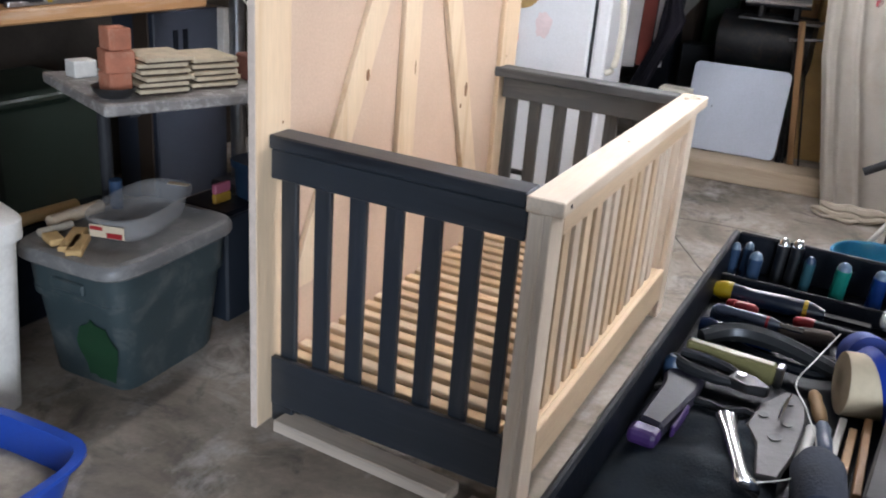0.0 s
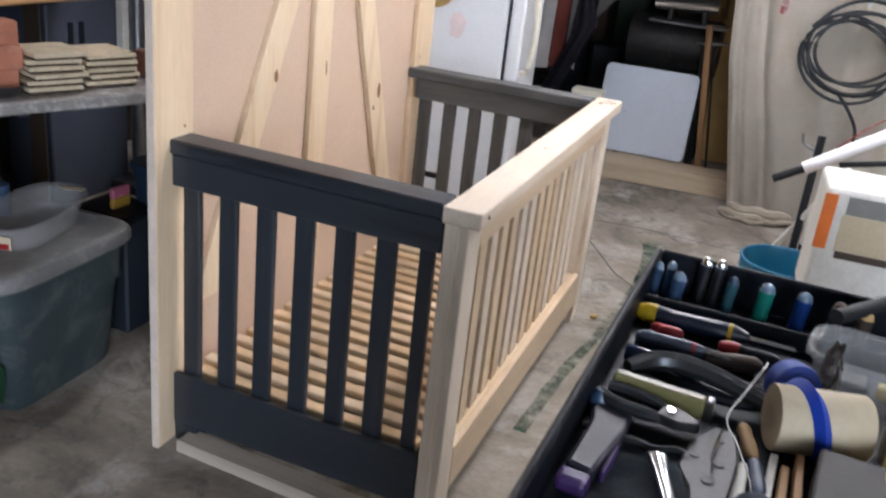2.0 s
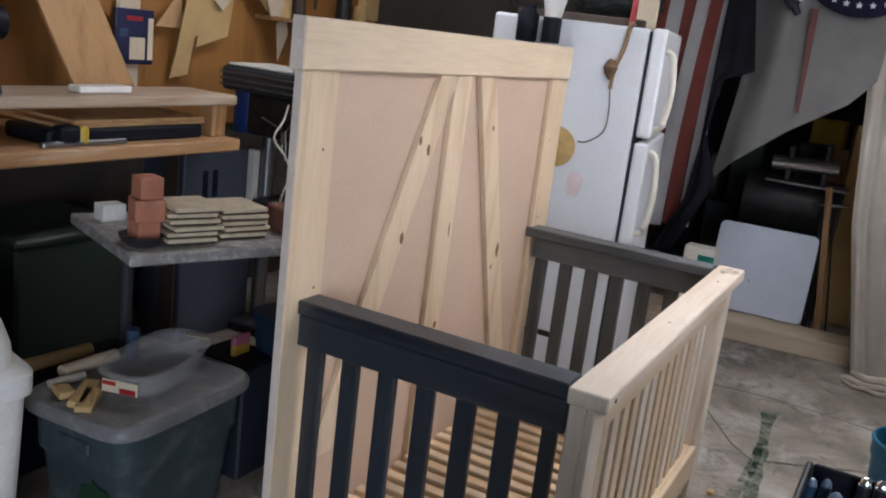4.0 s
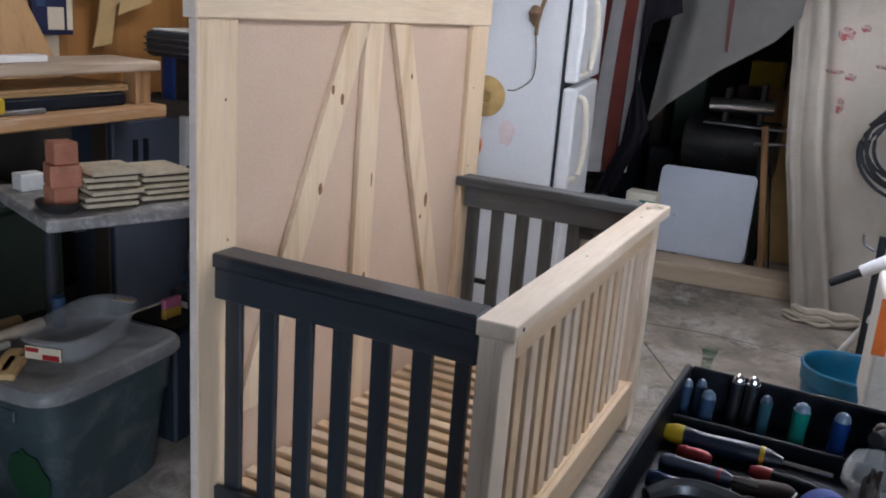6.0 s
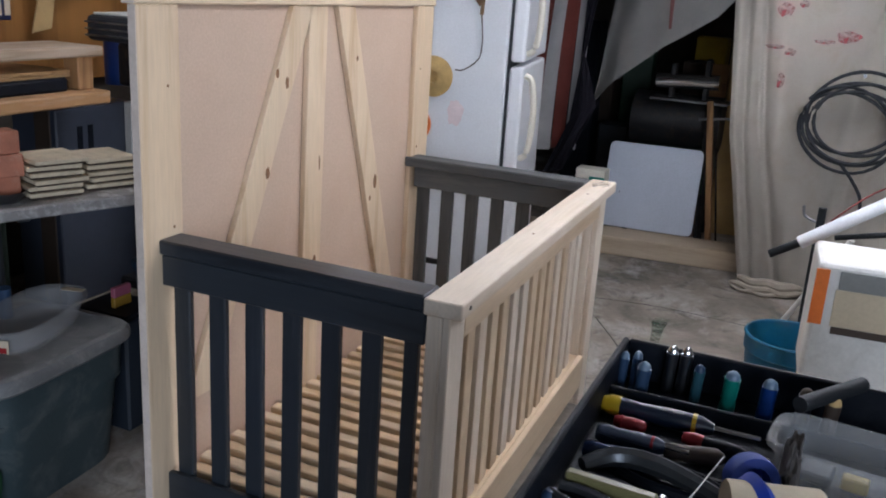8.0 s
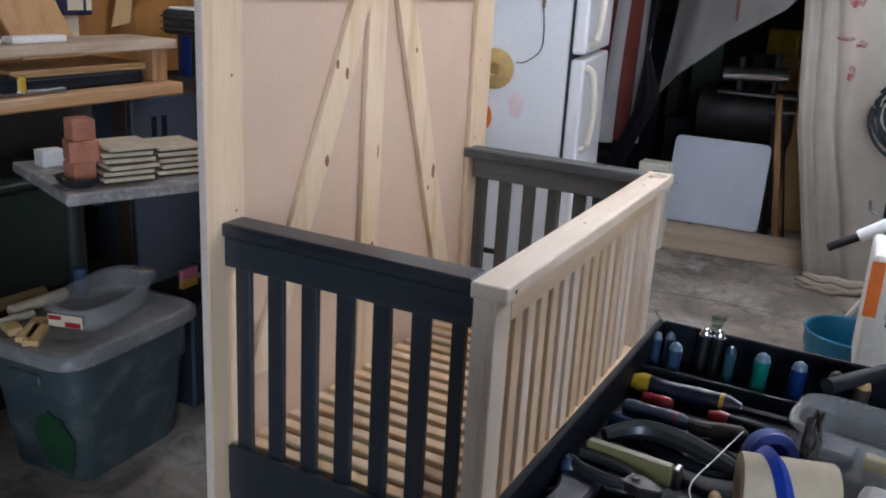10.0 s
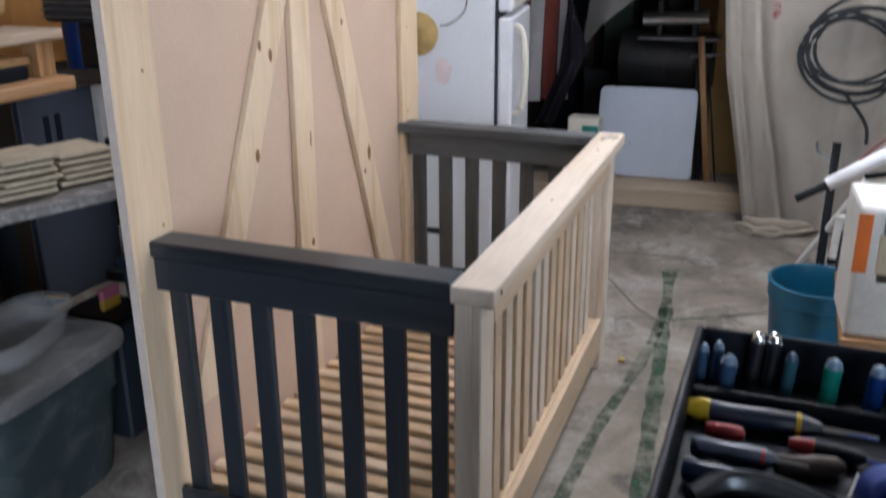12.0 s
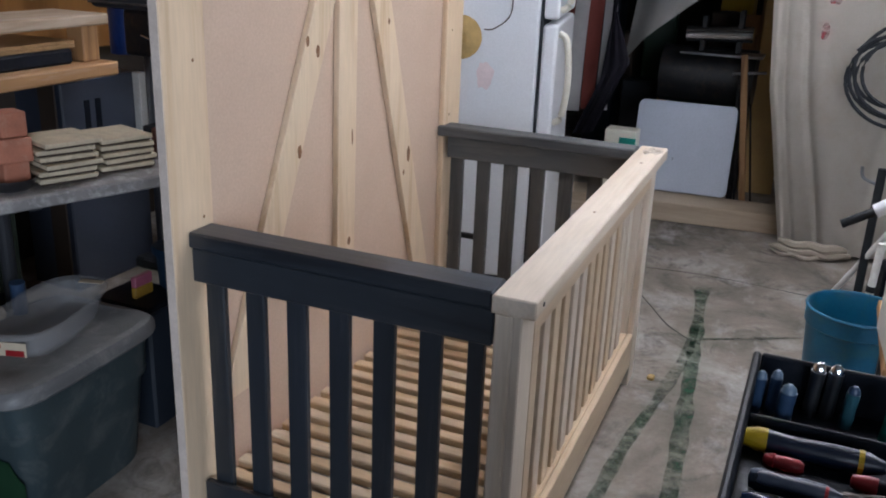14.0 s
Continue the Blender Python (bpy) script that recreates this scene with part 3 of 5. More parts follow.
part("panel", bm, mat("cool_white_board", (0.46, 0.50, 0.58), 0.45, 0, 0.06, 3, 120, 0.05), wbd)

bk = thing("bucket", pose(0.715, 1.585, 0), "teal blue plastic bucket standing on the floor", "bucket")
part("bucket", lathe(bm_new(), [(0.125, 0.0), (0.13, 0.004), (0.150, 0.285), (0.157, 0.29), (0.157, 0.343), (0.150, 0.345), (0.146, 0.325), (0.126, 0.012), (0.0, 0.012)], seg=40), teal_plastic, bk, smooth=True)
part("rim", hose(bm_new(), [(0.156 * math.cos(k * math.pi / 20), 0.156 * math.sin(k * math.pi / 20), 0.345) for k in range(41)], 0.006, 6), teal_plastic, bk, smooth=True)


# ---- lamps ----
def shop_light(m, group="ceiling shop lights"):
    s = thing("shop_light", m, "white hanging fluorescent shop light, switched on; one real, three added as unseen fill", "ceiling light", group)
    bm = bm_new()
    prism(bm, [(-0.065, 0.0), (-0.03, 0.045), (0.03, 0.045), (0.065, 0.0), (0.055, 0.0), (0.026, 0.036), (-0.026, 0.036), (-0.055, 0.0)], -0.62, 0.62, 0, Matrix(((0, 0, 1, 0), (1, 0, 0, 0), (0, 1, 0, 0), (0, 0, 0, 1))))
    part("reflector", bm, white_enamel, s)
    for y in (-0.022, 0.022):
        part("tube", rod(bm_new(), (-0.6, y, 0.012), (0.6, y, 0.012), 0.0125, seg=10), tube_glow, s, "lit white fluorescent tube")
    for x in (-0.45, 0.45):
        part("chain", rod(bm_new(), (x, 0, 0.046), (x, 0, 2.499 - m.translation.z), 0.003, seg=6), steel, s)
    return s


shop_light(pose(0.565, 2.30, 2.015, 0, 0, 4))
# three more fixtures, unseen, added overhead to brighten the crib and the bench
shop_light(pose(1.20, 0.75, 2.02, 0, 0, 90))
shop_light(pose(0.42, 1.0, 2.14, 0, 0, 90))
shop_light(pose(-1.35, 1.35, 2.40, 0, 0, 90))


# ---- things on and above the workbench ----
lean_wood = wood("brown_offcut", (0.42, 0.24, 0.10), (0.32, 0.16, 0.06), 'z', 0.6)
lean = thing("leaning_board", pose(-2.36, 0.92, 0.957), "bare plywood offcut leaning against the panelling", "board")
part("board", box(bm_new(), -0.009, 0.009, -0.15, 0.13, 0.05, 0.66, 0.003, pose(0, 0, 0, 18, -16, 0)), lean_wood, lean)
strip = thing("hanging_strip", pose(-2.63, 1.16, 0.957), "long off-white strip standing against the panelling", "strip")
part("strip", box(bm_new(), -0.012, 0.012, -0.065, 0.065, 0, 0.85, 0.012), paper, strip)
pk = thing("tool_package", pose(-2.60, 1.165, 1.19), "dark blue retail package with pale panels hung on the wall", "package")
part("card", box(bm_new(), -0.012, 0.012, -0.105, 0.105, 0, 0.235, 0.003), mat("package_blue", (0.014, 0.017, 0.06), 0.4), pk)
part("picture_panel", box(bm_new(), 0.0125, 0.015, -0.03, 0.055, 0.02, 0.115, 0.001), paper, pk)
part("side_panel", box(bm_new(), 0.0125, 0.015, 0.07, 0.10, 0.02, 0.20, 0.001), paper, pk)
part("print_bar", box(bm_new(), 0.0125, 0.015, -0.085, -0.04, 0.115, 0.15, 0.001), pale_blue, pk)
part("print_bar", box(bm_new(), 0.0125, 0.015, -0.05, 0.04, 0.185, 0.205, 0.001), red_plastic, pk)


def bag(name, m, w, h, material, label, seed):
    t = thing(name, m, label, "bag")
    def f(u, v):
        a = u * 2 * math.pi
        r = (0.55 + 0.45 * math.sin(min(1, v * 1.3) * math.pi * 0.5 + 0.3)) * (1 - 0.35 * max(0, v - 0.85) / 0.15)
        k = 1 + 0.25 * noise.noise((math.cos(a) * 1.5 + seed, math.sin(a) * 1.5, v * 4)) + 0.20 * noise.noise((math.cos(a) * 4 + seed, math.sin(a) * 4, v * 7)) + 0.10 * noise.noise((math.cos(a) * 11 + seed, math.sin(a) * 11, v * 17))
        return (0.35 * w * r * k * math.cos(a), w * r * k * math.sin(a), h * (1 - v) + 0.02 * noise.noise((a, v * 3, seed)))
    part("bag", sheet(bm_new(), f, 56, 34, 0.002), material, t)
    return t


bag("plastic_bag", pose(-2.56, 1.24, 1.56), 0.13, 0.40, mat("bag_plastic", (0.72, 0.71, 0.68), 0.35, 0, 0.15), "crumpled pale plastic bag hanging on the wall", 3)


bag("yellow_bag", pose(-2.60, 1.16, 1.57), 0.085, 0.38, mat("yellowed_plastic", (0.62, 0.50, 0.24), 0.4, 0, 0.2), "yellowed plastic bag hanging behind the pale one", 6)


def scrap(m, outline, material, label, group="cardboard templates"):
    t = thing("template", m, label, "template", group)
    bm = bm_new()
    prism(bm, outline, -0.003, 0.003, 0.0, Matrix(((0, 0, 1, 0), (1, 0, 0, 0), (0, 1, 0, 0), (0, 0, 0, 1))))
    part("sheet", bm, material, t)
    return t


scrap(pose(-2.52, 1.60, 1.60, 0, 8, 0), [(-0.20, 0.02), (-0.04, 0.16), (0.16, 0.08), (0.20, 0.03), (0.04, -0.14)], paper, "pale diamond-shaped paper template hung on the wall")
scrap(pose(-2.55, 1.52, 1.40, 0, 4, 0), [(-0.14, -0.13), (-0.10, 0.12), (0.02, 0.20), (0.06, -0.02)], cardboard, "tan cardboard template hung on the wall")
scrap(pose(-2.57, 1.62, 1.42, 0, 4, 0), [(-0.10, -0.14), (-0.06, 0.20), (0.13, 0.20), (0.10, -0.08)], cardboard, "tan cardboard template hung on the wall")
scrap(pose(-2.645, 1.55, 1.75, 0, 2, 0), [(-0.12, -0.10), (-0.10, 0.14), (-0.02, 0.02), (0.08, 0.16), (0.12, -0.10)], cardboard, "notched cardboard template hung on the wall")
scrap(pose(-2.60, 1.45, 1.25, 0, 4, 0), [(-0.06, -0.12), (0.0, 0.14), (0.08, 0.14), (0.05, -0.10)], cardboard, "narrow cardboard template hung on the wall")
scrap(pose(-2.60, 1.38, 1.42, 0, 4, 0), [(-0.09, -0.06), (0.04, 0.10), (0.08, -0.06)], bare_board, "brown triangular template hung on the wall")
scrap(pose(-2.52, 2.00, 1.60, 0, 6, 0), [(-0.10, 0.02), (0.06, 0.24), (0.12, 0.24), (0.10, -0.16), (-0.02, -0.14)], paper, "pale pointed template hung on the wall")
scrap(pose(-2.55, 1.93, 1.62, 0, 6, 0), [(-0.10, -0.02), (0.04, 0.22), (0.06, -0.14)], cardboard, "brown wedge template hung on the wall")
scrap(pose(-2.54, 2.08, 1.36, 0, 6, 0), [(-0.05, 0.06), (0.0, 0.12), (0.05, 0.02), (0.0, -0.12)], paper, "small pale scrap hung on the wall")

# boards and boxes further along the wall
for y, z, w, h, mt, lb in ((3.28, 1.62, 0.30, 0.50, bare_board, "brown board hung high on the wall"), (2.95, 1.50, 0.14, 0.20, cardboard, "small cardboard box on a wall shelf"),
                           (2.55, 1.70, 0.22, 0.35, old_wood["z"], "dark brown board hung on the wall")):
    t = thing("wall_board", pose(-2.61, y, z), lb, "board")
    part("board", box(bm_new(), -0.03, 0.03, -w / 2, w / 2, 0, h, 0.004), mt, t)
sh = thing("wall_shelf", pose(-2.55, 2.75, 1.44), "narrow dark shelf fixed to the panelling", "shelf")
part("shelf_board", box(bm_new(), -0.108, 0.10, -0.75, 0.75, 0, 0.022, 0.003), old_wood["y"], sh)
rk = thing("hand_saw", pose(-2.62, 2.25, 1.70), "dark hand saw hanging on the wall", "saw")
bm = bm_new()
prism(bm, [(-0.05, 0.25), (0.05, 0.25), (0.02, -0.25), (-0.02, -0.25)], -0.002, 0.002, 0, Matrix(((0, 0, 1, 0), (1, 0, 0, 0), (0, 1, 0, 0), (0, 0, 0, 1))))
part("blade", bm, black_metal, rk)
part("handle", box(bm_new(), -0.012, 0.012, -0.06, 0.06, 0.251, 0.36, 0.012, seg=2), dull_brown, rk)

# on the bench
wp = thing("white_offcut", pose(-2.12, 0.60, 1.131, 0, 0, 3), "short white painted offcut on the bench", "offcut")
part("offcut", box(bm_new(), -0.03, 0.03, -0.12, 0.12, 0, 0.025, 0.003), white_plastic, wp)
saw = thing("mitre_saw", pose(-2.12, 0.0, 1.131), "grey mitre saw with a curved handle on the bench", "mitre saw")
part("base", lathe(bm_new(), [(0.17, 0.0), (0.175, 0.01), (0.17, 0.035), (0.0, 0.036)], seg=32), cast_grey, saw, smooth=True)
part("fence", box(bm_new(), -0.10, -0.08, -0.24, 0.24, 0.036, 0.10, 0.004), steel, saw)
part("arm", hose(bm_new(), smooth_path([(-0.12, 0, 0.05), (-0.13, 0.0, 0.22), (-0.05, 0.03, 0.33), (0.06, 0.06, 0.30)]), 0.035), cast_grey, saw, smooth=True)
part("blade_guard", rod(bm_new(), (0.02, 0.0, 0.20), (0.02, 0.05, 0.20), 0.13, seg=32), steel, saw)
part("motor", rod(bm_new(), (0.0, 0.055, 0.22), (0.0, 0.20, 0.22), 0.055), black_plastic, saw, smooth=True)
part("handle", hose(bm_new(), smooth_path([(0.04, 0.06, 0.30), (0.10, 0.12, 0.40), (0.05, 0.20, 0.42), (0.02, 0.26, 0.36)]), 0.022), chrome, saw, "bright metal handle", True)

dp = thing("drill_press", pose(-2.02, 1.57, -0.0), "grey bench drill press with a ribbed belt cover", "drill press")
part("base", box(bm_new(), -0.2, 0.16, -0.13, 0.13, 0.0, 0.05, 0.01), cast_grey, dp)
part("column", rod(bm_new(), (-0.12, 0, 0.0505), (-0.12, 0, 1.11), 0.036, seg=18), steel, dp, smooth=True)
part("head", box(bm_new(), -0.19, 0.09, -0.09, 0.12, 0.93, 1.125, 0.02, seg=2), black_metal, dp)
cov = part("belt_cover", box(bm_new(), -0.28, 0.17, -0.17, 0.17, 1.126, 1.235, 0.02, seg=2), cast_grey, dp, "ribbed dark grey belt cover")
for k in range(3):
    part("rib", box(bm_new(), -0.285, 0.176, -0.176, 0.176, 1.145 + 0.028 * k, 1.153 + 0.028 * k, 0.003), steel, cov)
part("cover_top", box(bm_new(), -0.26, 0.15, -0.15, 0.15, 1.2355, 1.246, 0.006), white_plastic, dp)
part("motor", rod(bm_new(), (-0.24, 0.0, 0.93), (-0.24, 0.0, 1.12), 0.08, seg=20), tool_blue, dp, smooth=True)
part("quill", rod(bm_new(), (0.03, 0, 0.80), (0.03, 0, 0.9295), 0.022), chrome, dp, smooth=True)
part("chuck", rod(bm_new(), (0.03, 0, 0.75), (0.03, 0, 0.7995), 0.018, 0.024), steel, dp)
part("crank", hose(bm_new(), smooth_path([(0.03, -0.095, 1.0), (0.07, -0.14, 0.97), (0.10, -0.17, 0.90)]), 0.008), chrome, dp, smooth=True)
for k in range(3):
    a = radians(40 + 120 * k)
    part("feed_lever", rod(bm_new(), (0.05, -0.10, 0.98), (0.05 + 0.13 * math.cos(a), -0.115, 0.98 + 0.13 * math.sin(a)), 0.006, seg=8), chrome, dp, smooth=True)
part("switch_box", box(bm_new(), 0.0905, 0.115, -0.05, 0.03, 0.99, 1.07, 0.004), tool_blue, dp, "blue switch plate")
part("drill_table", box(bm_new(), -0.10, 0.15, -0.12, 0.12, 0.62, 0.65, 0.006), cast_grey, dp)
cable = thing("power_cable", pose(-1.93, 1.40, 0), "loose pale power cable looped beside the drill press", "cable")
part("cable", hose(bm_new(), smooth_path([(0.0, 0.03, 1.10), (0.02, -0.02, 1.04), (0.0, -0.05, 0.96), (0.03, 0.0, 0.88), (0.02, 0.05, 0.80), (0.0, 0.03, 0.70), (-0.01, 0.03, 0.66)]), 0.005), cream_plastic, cable, smooth=True)

# on the bench shelf and below
tp = thing("tape_measure", pose(-2.06, 0.42, 0.956), "black and yellow tape measure on the bench shelf", "tape measure")
part("case", box(bm_new(), -0.03, 0.03, -0.05, 0.03, 0, 0.07, 0.012, seg=2), black_plastic, tp)
part("yellow_face", box(bm_new(), -0.025, 0.031, 0.0305, 0.065, 0.002, 0.066, 0.008), yellow_plastic, tp)
fl = thing("flat_tool_case", pose(-2.18, 0.70, 0.956), "flat black tool case on the bench shelf", "case")
part("case", box(bm_new(), -0.12, 0.12, -0.36, 0.36, 0, 0.055, 0.01), black_plastic, fl)
part("grey_rail", box(bm_new(), 0.125, 0.15, -0.40, -0.05, 0, 0.018, 0.003), steel, fl)
fb = thing("flat_boards", pose(-2.25, 0.75, 1.0115), "thin boards stacked under the bench top", "boards")
for k in range(2):
    part("board", box(bm_new(), -0.2, 0.18, -0.35 + 0.05 * k, 0.33, 0.014 * k, 0.014 * k + 0.013, 0.002), bare_board, fb)
bx = thing("wooden_drawer_box", pose(-2.12, 0.10, 0.956), "shallow open wooden box on the bench shelf", "box")
part("front", box(bm_new(), 0.10, 0.115, -0.25, 0.0, 0, 0.09, 0.003), bare_board, bx)
part("side", box(bm_new(), -0.15, 0.0995, -0.25, -0.235, 0, 0.09, 0.003), bare_board, bx)
part("side", box(bm_new(), -0.15, 0.0995, -0.015, 0.0, 0, 0.09, 0.003), bare_board, bx)
part("bottom", box(bm_new(), -0.15, 0.0995, -0.2345, -0.0155, 0, 0.01, 0.001), bare_board, bx)
cab = thing("grey_cabinet", pose(-2.25, 1.28, 0), "blue-grey metal cabinet with slotted front under the bench", "cabinet")
blue_grey = mat("blue_grey_paint", (0.045, 0.055, 0.08), 0.45)
part("body", box(bm_new(), -0.2, 0.05, -0.17, 0.28, 0.0, 0.86, 0.006), blue_grey, cab)
for k in range(2):
    part("slot", box(bm_new(), 0.0505, 0.054, -0.06 + 0.06 * k, -0.03 + 0.06 * k, 0.66, 0.78, 0.001), black_plastic, cab)
part("white_post", box(bm_new(), 0.0505, 0.09, 0.22, 0.26, 0.45, 0.86, 0.003), white_plastic, cab)
# the green and brown are taken near black to hold the shade under the bench
for y, w, h, mt, lb in ((0.45, 0.5, 0.62, mat("shade_dark_green", (0.006, 0.016, 0.009), 0.6), "green crate under the bench, its shadow put into the dark colour"), (-0.25, 0.55, 0.70, mat("shade_dark_brown", (0.03, 0.018, 0.012), 0.7), "brown box under the bench, darkened in colour for the shadow there"), (-0.95, 0.5, 0.5, black_plastic, "black box in the shadow under the bench")):
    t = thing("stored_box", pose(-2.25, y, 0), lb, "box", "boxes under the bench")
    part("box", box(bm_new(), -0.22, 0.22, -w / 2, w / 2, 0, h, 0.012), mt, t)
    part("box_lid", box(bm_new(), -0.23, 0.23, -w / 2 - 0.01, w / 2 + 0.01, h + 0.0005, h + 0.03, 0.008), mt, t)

# ---- on the side table ----
TM = pose(-1.36, 0.08, 0, 0, 0, -21)


def on_table(x, y, z=0.7755, rz=0):
    return TM @ pose(x, y, z, 0, 0, rz)


bowl = thing("metal_bowl", on_table(-0.11, 0.075), "shallow tarnished metal bowl holding bricks", "bowl")
part("bowl", lathe(bm_new(), [(0.045, 0.0), (0.06, 0.018), (0.066, 0.032), (0.069, 0.033), (0.062, 0.017), (0.042, 0.006), (0.0, 0.006)], seg=32), steel, bowl, smooth=True)
for k, (x, y, a, w) in enumerate(((-0.125, 0.085, 8, 0.036), (-0.12, 0.09, -6, 0.044), (-0.12, 0.09, 4, 0.035))):
    t = thing("terracotta_block", on_table(x, y, 0.783 + 0.066 * k, a), "reddish terracotta block stacked on the side table", "brick", "stacked terracotta blocks")
    part("block", box(bm_new(), -w, w, -w, w, 0, 0.0655, 0.005, seg=2), terracotta, t)
rnd = random.Random(4)
tile0 = None
for s_i, (tx, ty, n) in enumerate(((-0.15, 0.225, 6), (-0.19, 0.41, 5))):
    for k in range(n):
        m = on_table(tx + rnd.uniform(-0.008, 0.008), ty + rnd.uniform(-0.008, 0.008), 0.7755 + 0.0195 * k, rnd.uniform(-4, 4))
        if tile0 is None:
            tile0 = thing("floor_tile", m, "square buff tile with a pale worn face, stacked", "tile", "stacked tiles")
            part("tile", box(bm_new(), -0.085, 0.085, -0.08, 0.08, 0.0065, 0.019, 0.002), tile_buff, tile0)
            part("backing", box(bm_new(), -0.079, 0.079, -0.074, 0.074, 0, 0.006, 0.001), dull_brown, tile0)
        else:
            copy_thing(tile0, m)
wb2 = thing("white_carton", on_table(-0.42, 0.09, rz=10), "small white carton on the side table", "carton")
part("carton", box(bm_new(), -0.03, 0.03, -0.04, 0.04, 0, 0.055, 0.003), white_plastic, wb2)
rb = thing("red_brown_block", on_table(-0.14, 0.62), "dull red-brown block on the side table", "block")
part("block", box(bm_new(), -0.10, 0.10, -0.07, 0.12, 0, 0.085, 0.005), mat("dull_red_block", (0.20, 0.08, 0.06), 0.8), rb)

# ---- on and round the storage tub ----
lit = thing("clear_container", pose(-1.27, 0.115, 0.4275, 0, 0, 17) @ Matrix.Diagonal((0.96, 0.96, 0.96, 1)), "empty clear plastic container with red and white labels", "container")
part("tray", lathe(bm_new(), [(0.11, 0.0), (0.118, 0.01), (0.134, 0.068), (0.146, 0.072), (0.146, 0.079), (0.131, 0.077), (0.114, 0.013), (0.0, 0.012)], seg=48, sx=0.75, sy=1.5, power=3.0), clear, lit, smooth=True)
part("label", box(bm_new(), -0.055, 0.055, -0.205, -0.2025, 0.022, 0.060, 0.001), paper, lit)
part("red_bar", box(bm_new(), 0.0, 0.05, -0.2072, -0.2054, 0.024, 0.040, 0.0005), red_plastic, lit)
part("red_bar", box(bm_new(), -0.052, -0.012, -0.2072, -0.2054, 0.044, 0.056, 0.0005), red_plastic, lit)
part("rim_label", box(bm_new(), 0.0, 0.07, 0.165, 0.19, 0.0795, 0.081, 0.0003), paper, lit)
for x, y, a, l in ((-1.308, -0.108, 35, 0.16), (-1.266, -0.128, 38, 0.13), (-1.355, -0.135, 70, 0.07)):
    t = thing("cardboard_offcut", pose(x, y, 0.421, 0, 0, a), "folded cardboard offcut lying on the tub lid", "cardboard", "cardboard offcuts")
    part("offcut", box(bm_new(), -0.022, 0.022, -l / 2, l / 2, 0, 0.02, 0.003), cardboard, t)
for (a, b, r, mt, lb) in (((-1.448, -0.07, 0.4405), (-1.452, 0.12, 0.4405), 0.0195, dusty_board, "dusty brown tube lying on the back of the tub lid"),
                          ((-1.43, 0.165, 0.4275), (-1.425, 0.16, 0.52), 0.02, pale_blue, "pale blue can standing on the tub lid"),
                          ((-1.415, -0.135, 0.4335), (-1.405, -0.03, 0.4335), 0.0125, sand, "short pale stick lying on the tub lid"),
                          ((-1.74, -0.12, 0.347), (-1.72, 0.25, 0.347), 0.022, cardboard, "rolled brown tube in the clutter behind the tub")):
    t = thing("clutter_piece", pose(0, 0, 0), lb, "clutter")
    part("body", rod(bm_new(), a, b, r), mt, t, smooth=True)
shf = thing("clutter_crate", pose(-1.74, 0.12, 0), "dark crate of odds and ends behind the tub", "crate")
part("crate", box(bm_new(), -0.07, 0.05, -0.25, 0.3, 0, 0.325, 0.01), black_plastic, shf)
nb = thing("navy_bin", pose(-1.15, 0.66, 0, 0, 0, -10), "dark navy bin under the side table", "bin")
part("bin", lathe(bm_new(), [(0.12, 0.0), (0.14, 0.5), (0.15, 0.505), (0.15, 0.53), (0.0, 0.531)], seg=32, power=6.0), mat("navy_plastic", (0.012, 0.03, 0.06), 0.45), nb, smooth=True)
tl = thing("bright_packet", pose(-1.275, 0.47, 0.4005) @ Matrix.Diagonal((0.75, 0.75, 0.75, 1)), "small pink and yellow packet on a dark box", "packet")
part("pink_half", box(bm_new(), -0.012, 0.012, -0.05, 0.05, 0.045, 0.09, 0.004), mat("pink_print", (0.26, 0.07, 0.11), 0.5), tl)
part("yellow_half", box(bm_new(), -0.012, 0.012, -0.05, 0.05, 0.0, 0.0445, 0.004), mat("yellow_print", (0.28, 0.16, 0.02), 0.5), tl)
db = thing("dark_box", pose(-1.25, 0.46, 0), "dark box under the side table", "box")
part("box", box(bm_new(), -0.14, 0.06, -0.065, 0.10, 0, 0.38, 0.008), mat("dark_blue_box", (0.010, 0.016, 0.026), 0.6), db)
part("lid", box(bm_new(), -0.145, 0.065, -0.07, 0.105, 0.3805, 0.400, 0.006), black_plastic, db)

tray = thing("litter_tray", pose(-1.0, -0.765, 0, 0, 0, 3), "blue plastic litter tray half full of grey sand", "litter tray")
part("tray", lathe(bm_new(), [(0.165, 0.0), (0.175, 0.006), (0.208, 0.125), (0.226, 0.128), (0.226, 0.138), (0.204, 0.139), (0.172, 0.012), (0.0, 0.011)], seg=56, sx=0.93, sy=1.25, power=5.0), blue_plastic, tray, smooth=True)
part("sand", lathe(bm_new(), [(0.176, 0.012), (0.186, 0.06), (0.15, 0.066), (0.07, 0.058), (0.0, 0.064)], seg=48, sx=0.93, sy=1.25, power=5.0), sand, tray, "grey clumping sand", True)
wbin = thing("swing_bin", pose(-1.445, -0.40, 0, 0, 0, -14), "white plastic swing-top waste bin", "bin")
part("body", lathe(bm_new(), [(0.13, 0.0), (0.135, 0.01), (0.165, 0.50), (0.165, 0.505), (0.0, 0.506)], seg=48, sx=1.0, sy=0.85, power=6.0), white_plastic, wbin, smooth=True)
part("collar", lathe(bm_new(), [(0.178, 0.507), (0.182, 0.515), (0.182, 0.56), (0.17, 0.57), (0.0, 0.571)], seg=48, sx=1.0, sy=0.85, power=6.0), white_plastic, wbin, smooth=True)
